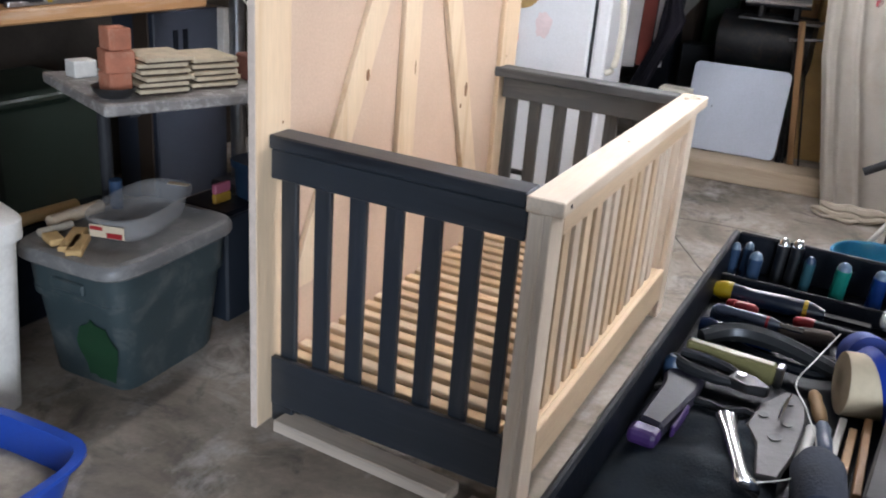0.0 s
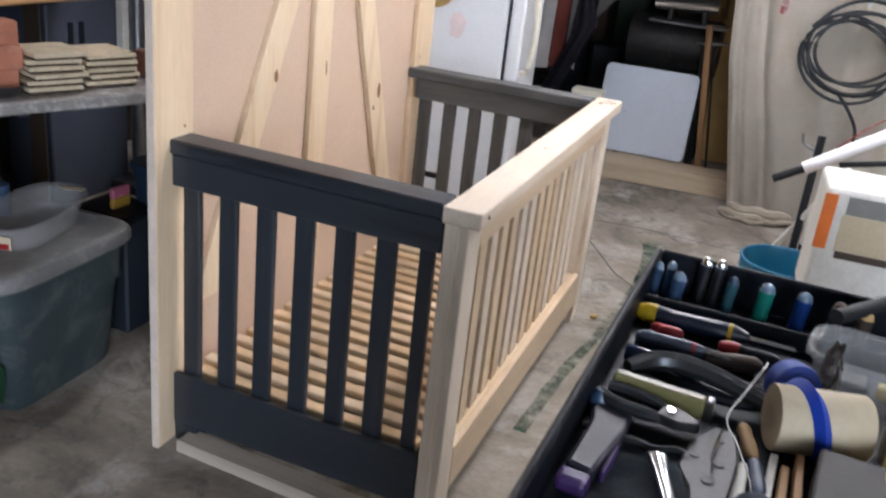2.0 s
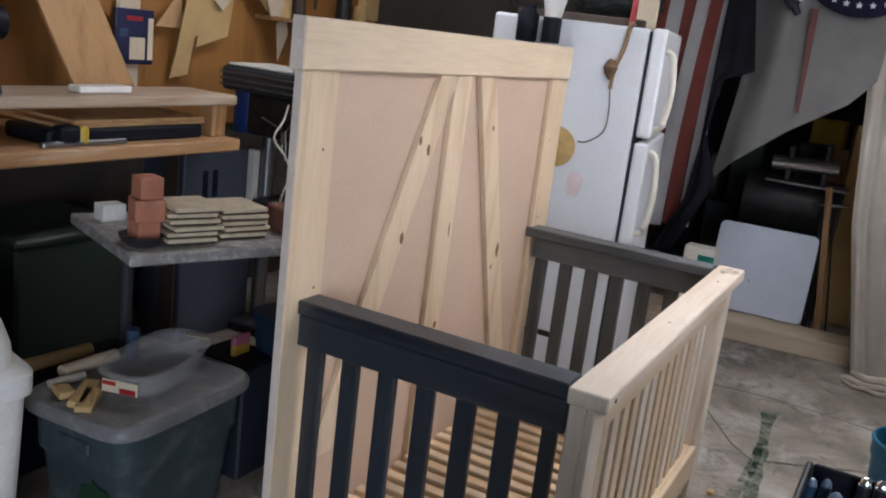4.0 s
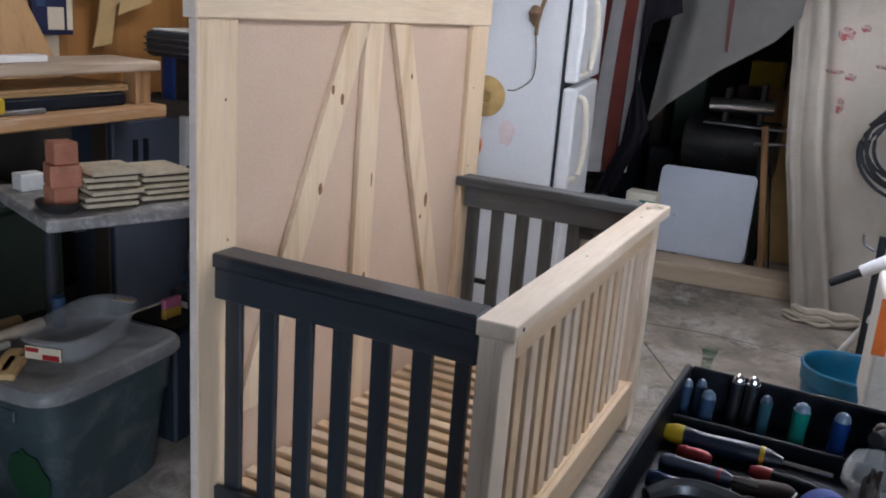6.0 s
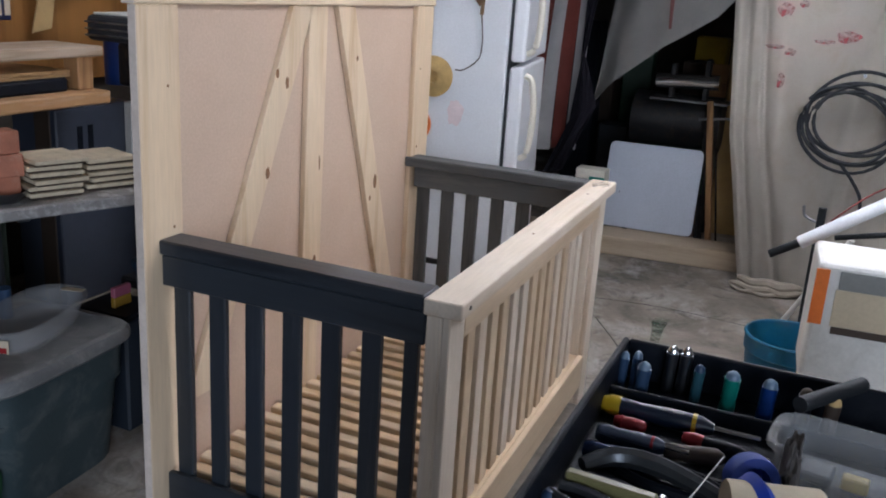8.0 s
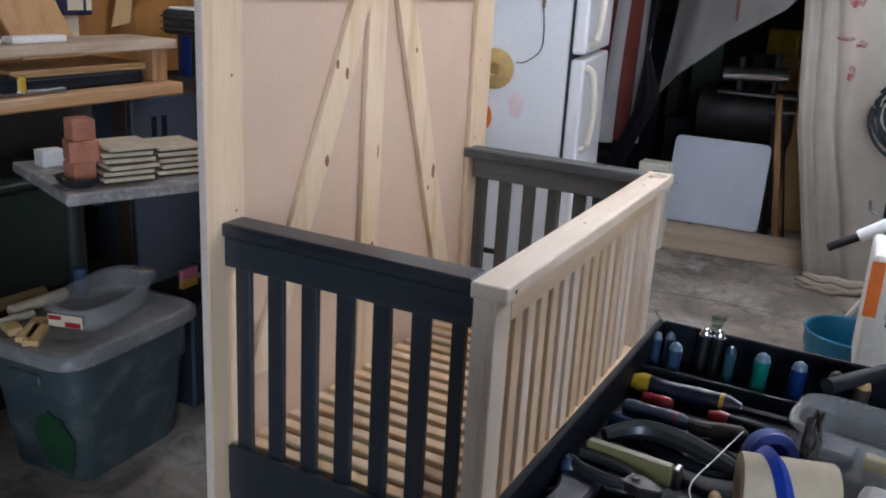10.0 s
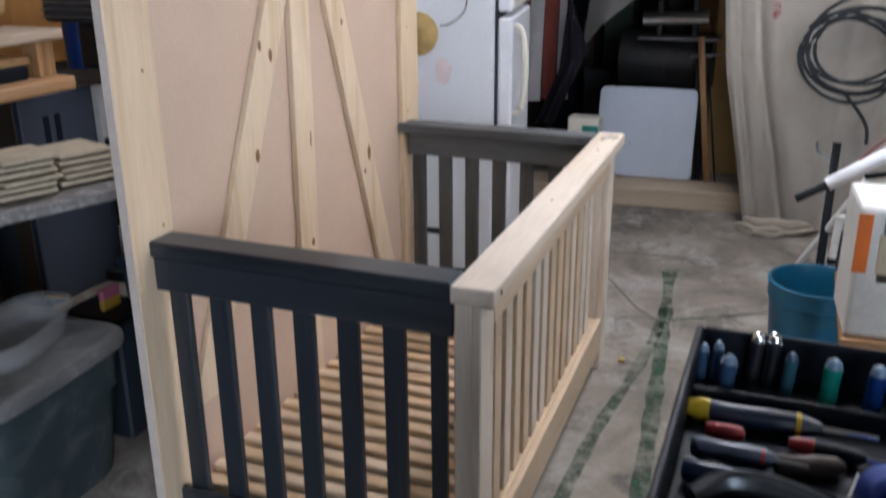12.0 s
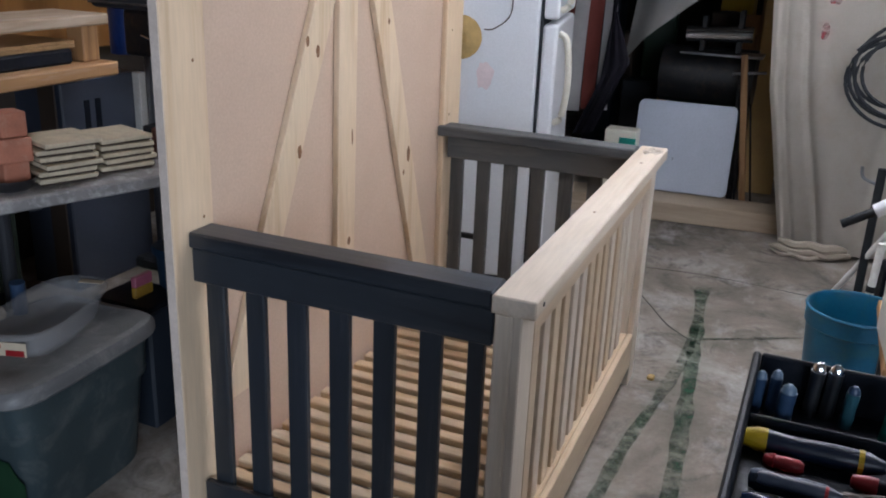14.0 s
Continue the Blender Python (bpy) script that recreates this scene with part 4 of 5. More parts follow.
part("swing_lid", lathe(bm_new(), [(0.15, 0.572), (0.148, 0.62), (0.125, 0.68), (0.08, 0.715), (0.0, 0.725)], seg=40, sx=1.0, sy=0.85, power=3.0), white_plastic, wbin, smooth=True)

# ---- on and beside the refrigerator ----
FM = pose(-0.585, 2.03, 0, 0, 0, 10.8)
hat = thing("straw_roll", FM @ pose(-0.315, -0.036, 1.07), "round tan straw disc hanging on the refrigerator side", "disc")
bm = bm_new()
lathe(bm, [(0.03, 0), (0.085, 0.004), (0.088, 0.016), (0.06, 0.03), (0.028, 0.034), (0.027, 0.01)], seg=32)
bmesh.ops.transform(bm, matrix=pose(0, 0.034, 0, 90, 0, 0), verts=bm.verts[:])
part("disc", bm, straw, hat, smooth=True)
od = thing("orange_disc", FM @ pose(-0.40, -0.022, 0.855), "orange plastic disc hanging on the refrigerator side", "disc")
part("disc", rod(bm_new(), (0, 0.0, 0), (0, 0.02, 0), 0.085, seg=32), orange_plastic, od)
tail = thing("fur_tail", FM @ pose(-0.09, -0.014, 1.36), "brown fur tail draped down the refrigerator side", "tail")
part("strip", hose(bm_new(), smooth_path([(0.02, 0.03, 0.247), (0.015, -0.012, 0.24), (0.0, -0.004, 0.15), (-0.025, -0.004, 0.06), (-0.03, -0.004, -0.02)]), lambda s: 0.011 - 0.003 * s), mat("brown_fur", (0.22, 0.14, 0.08), 0.95, 0, 0.3, 30, 200, 0.8), tail, smooth=True)
part("tuft", lathe(bm_new(), [(0.002, -0.045), (0.022, -0.02), (0.03, 0.01), (0.012, 0.04), (0.0, 0.042)], (-0.04, -0.012, 0.06), 16), mat("fur_tuft", (0.17, 0.10, 0.055), 0.95, 0, 0.3, 40, 200, 0.8), tail, smooth=True)
part("string", hose(bm_new(), smooth_path([(-0.03, -0.004, -0.02), (-0.02, -0.004, -0.12), (-0.03, -0.004, -0.20), (-0.09, -0.004, -0.25), (-0.13, -0.004, -0.255)]), 0.003, 6), dull_brown, tail, smooth=True)
sm = pose(0.155, -0.3716, 0.92)


def smear(name, m, w, h, seed, material, label, parent):
    def f(u, v):
        a = u * 6.283
        r = v * (1 + 0.35 * noise.noise((math.cos(a) * 2, math.sin(a) * 2, seed)))
        return (w * r * math.cos(a), 0, h * r * math.sin(a))
    bm = bm_new()
    n = 20
    ring = [bm.verts.new(f(i / n, 1)) for i in range(n)]
    bm.faces.new(ring)
    o = part(name, bm, material, parent, label)
    o.matrix_basis = m
    return o


smear("pink_smudge", sm, 0.035, 0.055, 2.0, mat("pink_smudge_paint", (0.78, 0.66, 0.67), 0.4), "faint pink smudge on white enamel", fr)
jar = thing("dark_jar", FM @ pose(-0.50, -0.047, 1.49), "dark glass jar hung against the refrigerator side", "jar")
part("jar", lathe(bm_new(), [(0.04, 0), (0.045, 0.01), (0.045, 0.11), (0.03, 0.13), (0.03, 0.15), (0.0, 0.151)], seg=24), black_plastic, jar, smooth=True)
bot = thing("spray_bottle", FM @ pose(-0.395, -0.052, 1.49), "pale plastic bottle with a tan cap against the refrigerator", "bottle")
part("bottle", lathe(bm_new(), [(0.035, 0), (0.038, 0.01), (0.036, 0.12), (0.05, 0.19), (0.048, 0.24), (0.02, 0.27), (0.0, 0.271)], seg=24), white_plastic, bot, smooth=True)
part("cap", lathe(bm_new(), [(0.025, 0.272), (0.028, 0.29), (0.024, 0.36), (0.0, 0.362)], seg=20), straw, bot, smooth=True)
part("sleeve", lathe(bm_new(), [(0.0395, 0.005), (0.0395, 0.11), (0.0, 0.1105)], seg=20), black_plastic, bot, smooth=True)
flat = thing("flat_tray", FM @ pose(-0.30, 0.25, 1.601), "flat dark brown tray on top of the refrigerator", "tray")
part("tray", box(bm_new(), -0.30, 0.26, -0.12, 0.12, 0, 0.035, 0.005), dull_brown, flat)
bag("black_bag", FM @ pose(-0.20, 0.28, 1.637) @ pose(0, 0, 0, 0, 0, 90), 0.20, 0.30, mat("black_bin_bag", (0.016, 0.018, 0.017), 0.7, 0, 0.4), "heaped black plastic bag on top of the refrigerator", 8)
rs = thing("red_stick", FM @ pose(-0.09, 0.10, 1.601), "red plastic stick leaning on top of the refrigerator", "stick")
part("stick", rod(bm_new(), (0, 0, 0), (0.0, 0.06, 0.28), 0.014, 0.01), red_plastic, rs)
pc = thing("paper_carton", FM @ pose(-0.055, 0.22, 1.601), "pale carton on top of the refrigerator", "carton")
part("carton", box(bm_new(), -0.04, 0.05, -0.03, 0.03, 0, 0.17, 0.003), paper, pc)
tagt = thing("hanging_tool", pose(-1.70, 3.068, 1.67), "dark tool hanging on the wall above the refrigerator", "tool")
part("shaft", hose(bm_new(), smooth_path([(0, 0, 0), (-0.03, 0, 0.07), (-0.06, 0.0, 0.15), (-0.11, 0, 0.26)]), lambda u: 0.016 + 0.016 * math.sin(u * 3.0)), black_metal, tagt, smooth=True)
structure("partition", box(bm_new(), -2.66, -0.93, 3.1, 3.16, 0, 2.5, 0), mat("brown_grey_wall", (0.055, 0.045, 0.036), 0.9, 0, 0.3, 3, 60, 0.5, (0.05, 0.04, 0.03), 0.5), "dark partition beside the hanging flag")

# ---- flags ----
flag = thing("striped_flag", pose(0, 2.96, 0), "faded red and white striped flag hanging vertically", "flag")


for k in range(7):
    def f(u, v, k=k):
        z = 2.02 - v * (1.43 - 0.012 * k)
        x = -0.93 + (k + u) * 0.069 - 0.05 * v + 0.012 * math.sin(3.1 * v + 0.6 * k)
        return (x, 0.016 * math.sin((k + u) * 2.1 + 3 * v) * (0.3 + v), z)
    part("stripe", sheet(bm_new(), f, 4, 30, 0.002), flag_white if k % 2 == 0 else flag_red, flag, smooth=True)


def canton_f(u, v):
    return (-0.955 + 0.075 * u, -0.012, 2.05 - 0.22 * v)


part("canton", sheet(bm_new(), canton_f, 4, 4, 0.002), navy, flag)
sf = thing("star_flag", pose(0, 3.02, 0), "navy flag corner with white stars hanging from the beam", "flag")


def star_f(u, v):
    x = -0.17 + 0.40 * u
    return (x + 0.03 * v * (0.5 - u), 0.012 * math.sin(u * 9), 2.02 - v * (0.21 + 0.06 * u * (1 - u) * 4 - 0.06 * (1 - u)))


part("navy_field", sheet(bm_new(), star_f, 24, 10, 0.002), navy, sf, smooth=True)
for r in range(4):
    for c in range(6):
        u, v = 0.10 + 0.15 * c + (0.07 if r % 2 else 0), 0.14 + 0.21 * r
        if u > 0.95:
            continue
        x, y, z = star_f(u, v)
        outl = [((0.017 if q % 2 == 0 else 0.007) * math.sin(q * math.pi / 5), (0.017 if q % 2 == 0 else 0.007) * math.cos(q * math.pi / 5)) for q in range(10)]
        bm = bm_new()
        prism(bm, outl, 0.004, 0.0055, 0, Matrix(((1, 0, 0, x), (0, 0, -1, y), (0, 1, 0, z), (0, 0, 0, 1))))
        part("star", bm, flag_white, sf)
part("white_stripe", box(bm_new(), -0.225, -0.175, -0.004, 0.0, 1.83, 2.02, 0.001), flag_white, sf)
part("red_stripe", box(bm_new(), -0.29, -0.235, -0.004, 0.0, 1.86, 2.02, 0.001), flag_red, sf)
rr = thing("red_ribbon", pose(0, 3.0, 0), "dull red strip hanging down the grey cloth", "ribbon")


def rib_f(u, v):
    return (-0.128 + 0.014 * u + 0.028 * v + 0.022 * u * (1 - v), 0.004 * math.sin(5 * v), 1.80 - 0.49 * v)


part("ribbon", sheet(bm_new(), rib_f, 3, 12, 0.002), mat("dull_red_cloth", (0.12, 0.045, 0.04), 0.95), rr)
um = thing("folded_umbrella", pose(0, 2.96, 0), "black folded umbrella hooked on the beam", "umbrella")
part("canopy", rod(bm_new(), (-0.396, 0, 2.037), (-0.20, 0, 1.80), 0.012, 0.03), black_cloth, um)
part("handle", rod(bm_new(), (-0.20, 0, 1.80), (-0.175, 0, 1.765), 0.02, 0.016), black_plastic, um)
red_paint = paint_mat("red_paint_smear", (0.36, 0.07, 0.08), 0.40, 0.62, 30)
for k, (x, z, w, h) in enumerate(((0.42, 1.44, 0.05, 0.035), (0.40, 1.26, 0.06, 0.012), (0.47, 1.24, 0.035, 0.02), (0.45, 1.10, 0.022, 0.045), (0.62, 1.30, 0.06, 0.012), (0.72, 1.33, 0.07, 0.03), (0.50, 1.47, 0.03, 0.02))):
    cy = min([v.co.y for v in curtain.data.vertices if abs(v.co.x - x) < w * 0.5 and abs(v.co.z - z) < 0.06] + [3.2])
    smear("red_mark", pose(x, cy - 0.004, z), w * 0.8, h * 0.9, k * 1.7, red_paint, "red paint smear on the dust sheet", curtain)

# where the sheet lies on the floor
for n, (x0, x1, y0, sag, r, h) in enumerate(((0.36, 0.74, 3.17, 0.06, 0.022, 0.03), (0.40, 0.72, 3.16, 0.03, 0.030, 0.06), (0.37, 0.66, 3.15, 0.06, 0.012, 0.014))):
    pool = [(x0 + (x1 - x0) * k / 12, y0 - sag * math.sin(k * 0.26) + 0.006 * math.sin(k * 1.1 + n), h + 0.005 * math.sin(k * 1.3 + n)) for k in range(13)]
    part("floor_fold", hose(bm_new(), smooth_path(pool, 5), lambda u, r=r, n=n: r * (0.35 + 0.65 * math.sin(0.12 + u * 2.9)) * (1 + 0.12 * math.sin(u * 9 + n))), sheet_dirty, curtain, "", True)

# ---- hose, cartons and poles near the curtain ----
coil = thing("air_hose", pose(0.80, 3.09, 0.95), "dark rubber hose coiled and hung on the curtain", "hose")
pts = []
for k in range(0, 170):
    a = k / 170 * 2 * math.pi * 5.3 + 0.8
    n = k / 32
    r = 0.215 - 0.045 * abs(math.sin(n * 1.3)) + 0.012 * math.sin(a * 2.1)
    pts.append((r * math.cos(a) * 1.08 + 0.03 * math.sin(n * 0.9), -0.02 - 0.012 * (n % 2), r * math.sin(a) + 0.035 * math.cos(n * 0.7) - 0.01))
part("coil", hose(bm_new(), pts, 0.0085), rubber, coil, smooth=True)
part("loose_end", hose(bm_new(), smooth_path([(-0.02, -0.03, -0.20), (0.05, -0.035, -0.28), (0.10, -0.03, -0.36), (0.11, -0.02, -0.44)]), 0.0085), rubber, coil, smooth=True)
part("hook", rod(bm_new(), (0.02, -0.06, 0.215), (0.02, 0.06, 0.215), 0.008), steel, coil)

stand = thing("work_stand", pose(1.12, 0.98, 0), "low dark work stand holding a carton and a grinder", "stand")
part("top", box(bm_new(), -0.38, 0.38, -0.22, 0.28, 0.475, 0.505, 0.004), old_wood["x"], stand)
for x in (-0.33, 0.33):
    for y in (-0.17, 0.23):
        part("leg", box(bm_new(), x - 0.02, x + 0.02, y - 0.02, y + 0.02, 0, 0.4745, 0.003), black_metal, stand)
ct = thing("white_carton", pose(0.86, 0.90, 0.506, 0, 0, 4), "white cardboard carton with orange edge and pale panels", "carton")
part("carton", box(bm_new(), -0.125, 0.12, -0.12, 0.12, 0, 0.335, 0.012, seg=2), white_plastic, ct)
part("orange_band", box(bm_new(), -0.1275, -0.095, -0.1225, -0.1205, 0.17, 0.318, 0.0008), orange_plastic, ct)
part("cream_panel", box(bm_new(), -0.075, 0.10, -0.1225, -0.1205, 0.17, 0.269, 0.0008), masking, ct)
part("grey_arc", box(bm_new(), -0.07, 0.10, -0.1225, -0.1205, 0.2695, 0.318, 0.0008), mat("grey_print", (0.20, 0.20, 0.19), 0.5), ct)
part("brown_bar", box(bm_new(), -0.07, 0.08, -0.1225, -0.1205, 0.15, 0.1695, 0.0008), dull_brown, ct)
gr = thing("bench_grinder", pose(1.07, 0.86, 0.506), "grey-green power tool with black wheels on the stand", "grinder")
part("base", box(bm_new(), -0.07, 0.10, -0.08, 0.08, 0, 0.10, 0.01), white_plastic, gr)
part("motor", rod(bm_new(), (-0.10, 0, 0.22), (0.16, 0, 0.22), 0.075, seg=24), mat("tool_green_grey", (0.28, 0.31, 0.26), 0.4), gr, smooth=True)
part("wheel_guard", rod(bm_new(), (-0.125, 0, 0.22), (-0.102, 0, 0.22), 0.06, seg=24), black_plastic, gr, smooth=True)
part("neck", box(bm_new(), -0.03, 0.06, -0.05, 0.05, 0.1005, 0.16, 0.01), black_metal, gr)
part("green_badge", box(bm_new(), -0.05, 0.0, -0.0545, -0.0505, 0.108, 0.15, 0.002), green_plastic, gr)
part("top_grip", hose(bm_new(), smooth_path([(-0.06, 0, 0.29), (0.0, 0, 0.34), (0.08, 0, 0.33), (0.12, 0, 0.28)]), 0.02), cast_grey, gr, smooth=True)
wt = thing("tubular_stand", pose(0, 1.25, 0), "white tubular frame with black grips standing on the floor", "frame")
part("white_tube", rod(bm_new(), (0.685, 0, 0.765), (1.0, 0.02, 0.985), 0.02), white_enamel, wt, smooth=True)
part("black_grip", rod(bm_new(), (0.605, 0, 0.715), (0.684, 0, 0.7645), 0.013), rubber, wt, smooth=True)
part("red_wire", hose(bm_new(), smooth_path([(0.76, 0.02, 0.84), (0.85, 0.03, 0.93), (0.95, 0.02, 1.0)]), 0.003, 6), flag_red, wt, smooth=True)
part("upright", rod(bm_new(), (1.0, 0.02, 0.0), (1.0, 0.02, 1.02), 0.022), cast_grey, wt, smooth=True)
part("black_clamp", lathe(bm_new(), [(0.03, 0), (0.035, 0.01), (0.03, 0.05), (0.0, 0.051)], (1.0, 0.02, 1.021), 16), black_plastic, wt, smooth=True)
part("black_bar", rod(bm_new(), (0.78, 0.03, 0.79), (0.985, 0.02, 0.84), 0.009), rubber, wt, smooth=True)
pol = thing("steel_pole", pose(0, 0, 0), "thin pale pole leaning behind the bucket", "pole")
part("pole", rod(bm_new(), (0.60, 2.30, 0.03), (0.86, 2.02, 0.62), 0.011), white_plastic, pol, smooth=True)
bp = thing("black_post", pose(0.74, 2.15, 0), "upright black post with a clamp", "post")
part("post", rod(bm_new(), (0, 0, 0.0), (0.0, 0, 0.70), 0.016), rubber, bp, smooth=True)
part("foot", box(bm_new(), -0.08, 0.12, -0.10, 0.10, 0, 0.10, 0.02), black_plastic, bp)
part("clamp", hose(bm_new(), smooth_path([(-0.016, 0, 0.64), (-0.06, 0, 0.66), (-0.07, 0, 0.70)]), 0.006), steel, bp, smooth=True)
for p0, p1, lb in (((0.76, 1.97, 0.0), (0.775, 1.96, 0.47), "white tube standing behind the bucket with a black collar"),
                   ((0.78, 2.0, 0.455), (0.99, 1.94, 0.40), "white tube joined across behind the bucket")):
    t = thing("frame_tube", pose(0, 0, 0), lb, "tube", "white tubes by the bucket")
    a, b = Vector(p0), Vector(p1)
    part("tube", rod(bm_new(), a, b, 0.014), white_plastic, t, smooth=True)
    part("collar", rod(bm_new(), a.lerp(b, 0.60), a.lerp(b, 0.65), 0.0165), rubber, t, smooth=True)
crt = thing("dark_crate", pose(0.86, 2.14, 0, 0, 0, 8), "dark plastic crate on the floor behind the bucket", "crate")
part("crate", box(bm_new(), -0.06, 0.22, -0.07, 0.07, 0, 0.34, 0.012, seg=2), black_plastic, crt)

# ---- the store beyond the opening ----
grl = thing("black_grill", pose(-0.12, 4.15, 0), "black barrel grill with a chrome rail in the store", "grill")
part("barrel", rod(bm_new(), (-0.32, 0, 0.72), (0.22, 0, 0.72), 0.17, seg=24), black_metal, grl, smooth=True)
part("lower_box", box(bm_new(), -0.30, 0.20, -0.15, 0.15, 0.30, 0.54, 0.01), green_dark, grl)
part("chrome_rail", rod(bm_new(), (-0.18, -0.18, 0.975), (0.19, -0.18, 0.99), 0.045, seg=18), chrome, grl, smooth=True)
part("rail_bracket", box(bm_new(), -0.10, -0.07, -0.20, -0.12, 0.88, 1.08, 0.004), black_metal, grl)
part("rail_bracket", box(bm_new(), 0.10, 0.13, -0.20, -0.12, 0.88, 1.12, 0.004), black_metal, grl)
part("side_shelf", box(bm_new(), -0.20, 0.26, -0.24, -0.05, 0.862, 0.878, 0.003), steel, grl)
for x in (-0.28, 0.18):
    for y in (-0.12, 0.12):
        part("leg", rod(bm_new(), (x, y, 0), (x, y, 0.30), 0.018), black_metal, grl)
wp2 = thing("wooden_easel", pose(0.155, 3.86, 0), "dark brown wooden prop leaning in the store", "prop")
part("post", box(bm_new(), -0.018, 0.018, -0.015, 0.015, 0, 0.90, 0.003, pose(0, 0, 0, 0, -7, 0)), old_wood["z"], wp2)
for dx, h, a in ((-0.05, 0.70, -5), (-0.085, 0.78, -3), (0.045, 0.62, -8)):
    part("rod", rod(bm_new(), (dx, 0.02, 0), (dx + h * math.sin(radians(a)), 0.02, h), 0.006, seg=8), black_metal, wp2, "thin dark metal rod")
part("crossbar", rod(bm_new(), (-0.16, 0, 0.78), (0.02, 0, 0.80), 0.008, seg=8), steel, wp2)
rng = random.Random(11)
for k in range(16):
    w, d, h = rng.uniform(0.12, 0.3), rng.uniform(0.12, 0.25), rng.uniform(0.4, 1.35)
    x = -0.95 + (k % 8) * 0.26
    y = 4.75 + (k // 8) * 0.6
    mt = (black_plastic, dull_brown, yellow_plastic, cast_grey, green_dark, cardboard, old_wood["z"], white_plastic)[(k * 3 + k // 8) % 8]
    t = thing("stored_goods", pose(x, y, 0, 0, 0, rng.uniform(-15, 15)), "stacked box among stored goods in the dark store", "box", "stored goods")
    part("box", box(bm_new(), -min(w, 0.22) / 2, min(w, 0.22) / 2, -d / 2, d / 2, 0, h, 0.01), mt, t)
for x, y, w, h, mt, lb in ((0.17, 4.40, 0.10, 1.22, cardboard, "tall tan carton standing in the store"), (0.02, 4.55, 0.09, 1.05, old_wood["z"], "brown crate standing behind the grill")):
    t = thing("tall_carton", pose(x, y, 0, 0, 0, 9), lb, "carton")
    part("body", box(bm_new(), -w, w, -w, w, 0, h, 0.006), mt, t)
    part("flap", box(bm_new(), -w, w, -w - 0.006, -w - 0.001, h - 0.10, h + 0.02, 0.002), mt, t)
gc = thing("green_white_carton", pose(-0.46, 3.36, 0.0), "pale carton with a green panel on the floor", "carton")
part("carton", box(bm_new(), -0.11, 0.06, -0.06, 0.05, 0, 0.50, 0.004), cream_plastic, gc)
part("green_panel", box(bm_new(), -0.03, 0.06, -0.0625, -0.0605, 0.38, 0.46, 0.0008), green_plastic, gc)


# ---- paint on the floor ----
spray = paint_mat("green_spray_paint", (0.018, 0.075, 0.038), 0.38, 0.64, 10)


def floor_line(pts, w, seed, material=spray, name="paint_line", label="sprayed green paint line on the concrete floor"):
    pts = smooth_path([(x, y, 0.0) for x, y in pts], 10)
    bm = bm_new()
    prev = None
    for i, p in enumerate(pts):
        d = (pts[min(i + 1, len(pts) - 1)] - pts[max(i - 1, 0)]).normalized()
        n = Vector((-d.y, d.x, 0))
        k = w * (1 + 0.5 * noise.noise((p.x * 9, p.y * 9, seed)))
        cur = [bm.verts.new(p + n * k * s + Vector((0, 0, 0.0025))) for s in (-0.5, 0.5)]
        if prev:
            bm.faces.new((prev[0], cur[0], cur[1], prev[1]))
        prev = cur
    return tagged(part(name, bm, material), label, "floor paint", "floor marks")


floor_line([(0.137, 2.42), (0.17, 2.1), (0.20, 1.80), (0.235, 1.4), (0.27, 1.0), (0.30, 0.6)], 0.05, 1)
floor_line([(0.17, 2.05), (0.18, 1.70), (0.15, 1.3), (0.115, 0.95), (0.10, 0.55)], 0.04, 2)
floor_line([(0.20, 1.87), (0.38, 1.97), (0.58, 2.09)], 0.022, 3)
floor_line([(0.11, 2.45), (0.17, 2.44)], 0.06, 5)
crack = mat("crack_dirt", (0.05, 0.045, 0.04), 0.95)
floor_line([(-0.14, 2.30), (-0.02, 2.1), (0.07, 1.95), (0.16, 1.86)], 0.007, 7, crack, "floor_crack", "thin dark crack in the concrete floor")
floor_line([(-0.5, 2.5), (0.1, 2.62), (0.9, 2.55), (1.6, 2.6)], 0.008, 8, crack, "floor_crack", "thin dark crack in the concrete floor")


# ---- tools in the tray ----
TF = 0.8935


def driver(m, length, r, shaft, handle, tip=None, band=None, label="", group="screwdrivers"):
    t = thing("screwdriver", m, label, "screwdriver", group)
    part("handle", lathe(bm_new(), [(0.0, 0.0), (r * 0.75, 0.002), (r, 0.012), (r * 0.86, length * 0.3), (r, length * 0.6), (r * 0.95, length * 0.88), (r * 0.5, length), (0.0, length)], seg=14), handle, t, smooth=True)
    if tip:
        part("end_cap", lathe(bm_new(), [(0.0, -0.012), (r * 0.7, -0.01), (r * 1.02, 0.004), (r * 1.02, 0.016), (0.0, 0.017)], seg=14), tip, t, smooth=True)
    if band:
        part("band", lathe(bm_new(), [(r * 1.03, length * 0.8), (r * 1.03, length * 0.84), (0, length * 0.841)], seg=14), band, t)
    if shaft:
        part("shaft", rod(bm_new(), (0, 0, length), (0, 0, length + shaft), 0.004, seg=8), chrome, t)
    return t


def lying(x0, y0, x1, y1, z):
    """A pose whose z axis runs along the tray floor from one point to another."""
    d = Vector((x1 - x0, y1 - y0, 0))
    return Matrix.Translation((x0, y0, z)) @ d.to_track_quat('Z', 'Y').to_matrix().to_4x4()


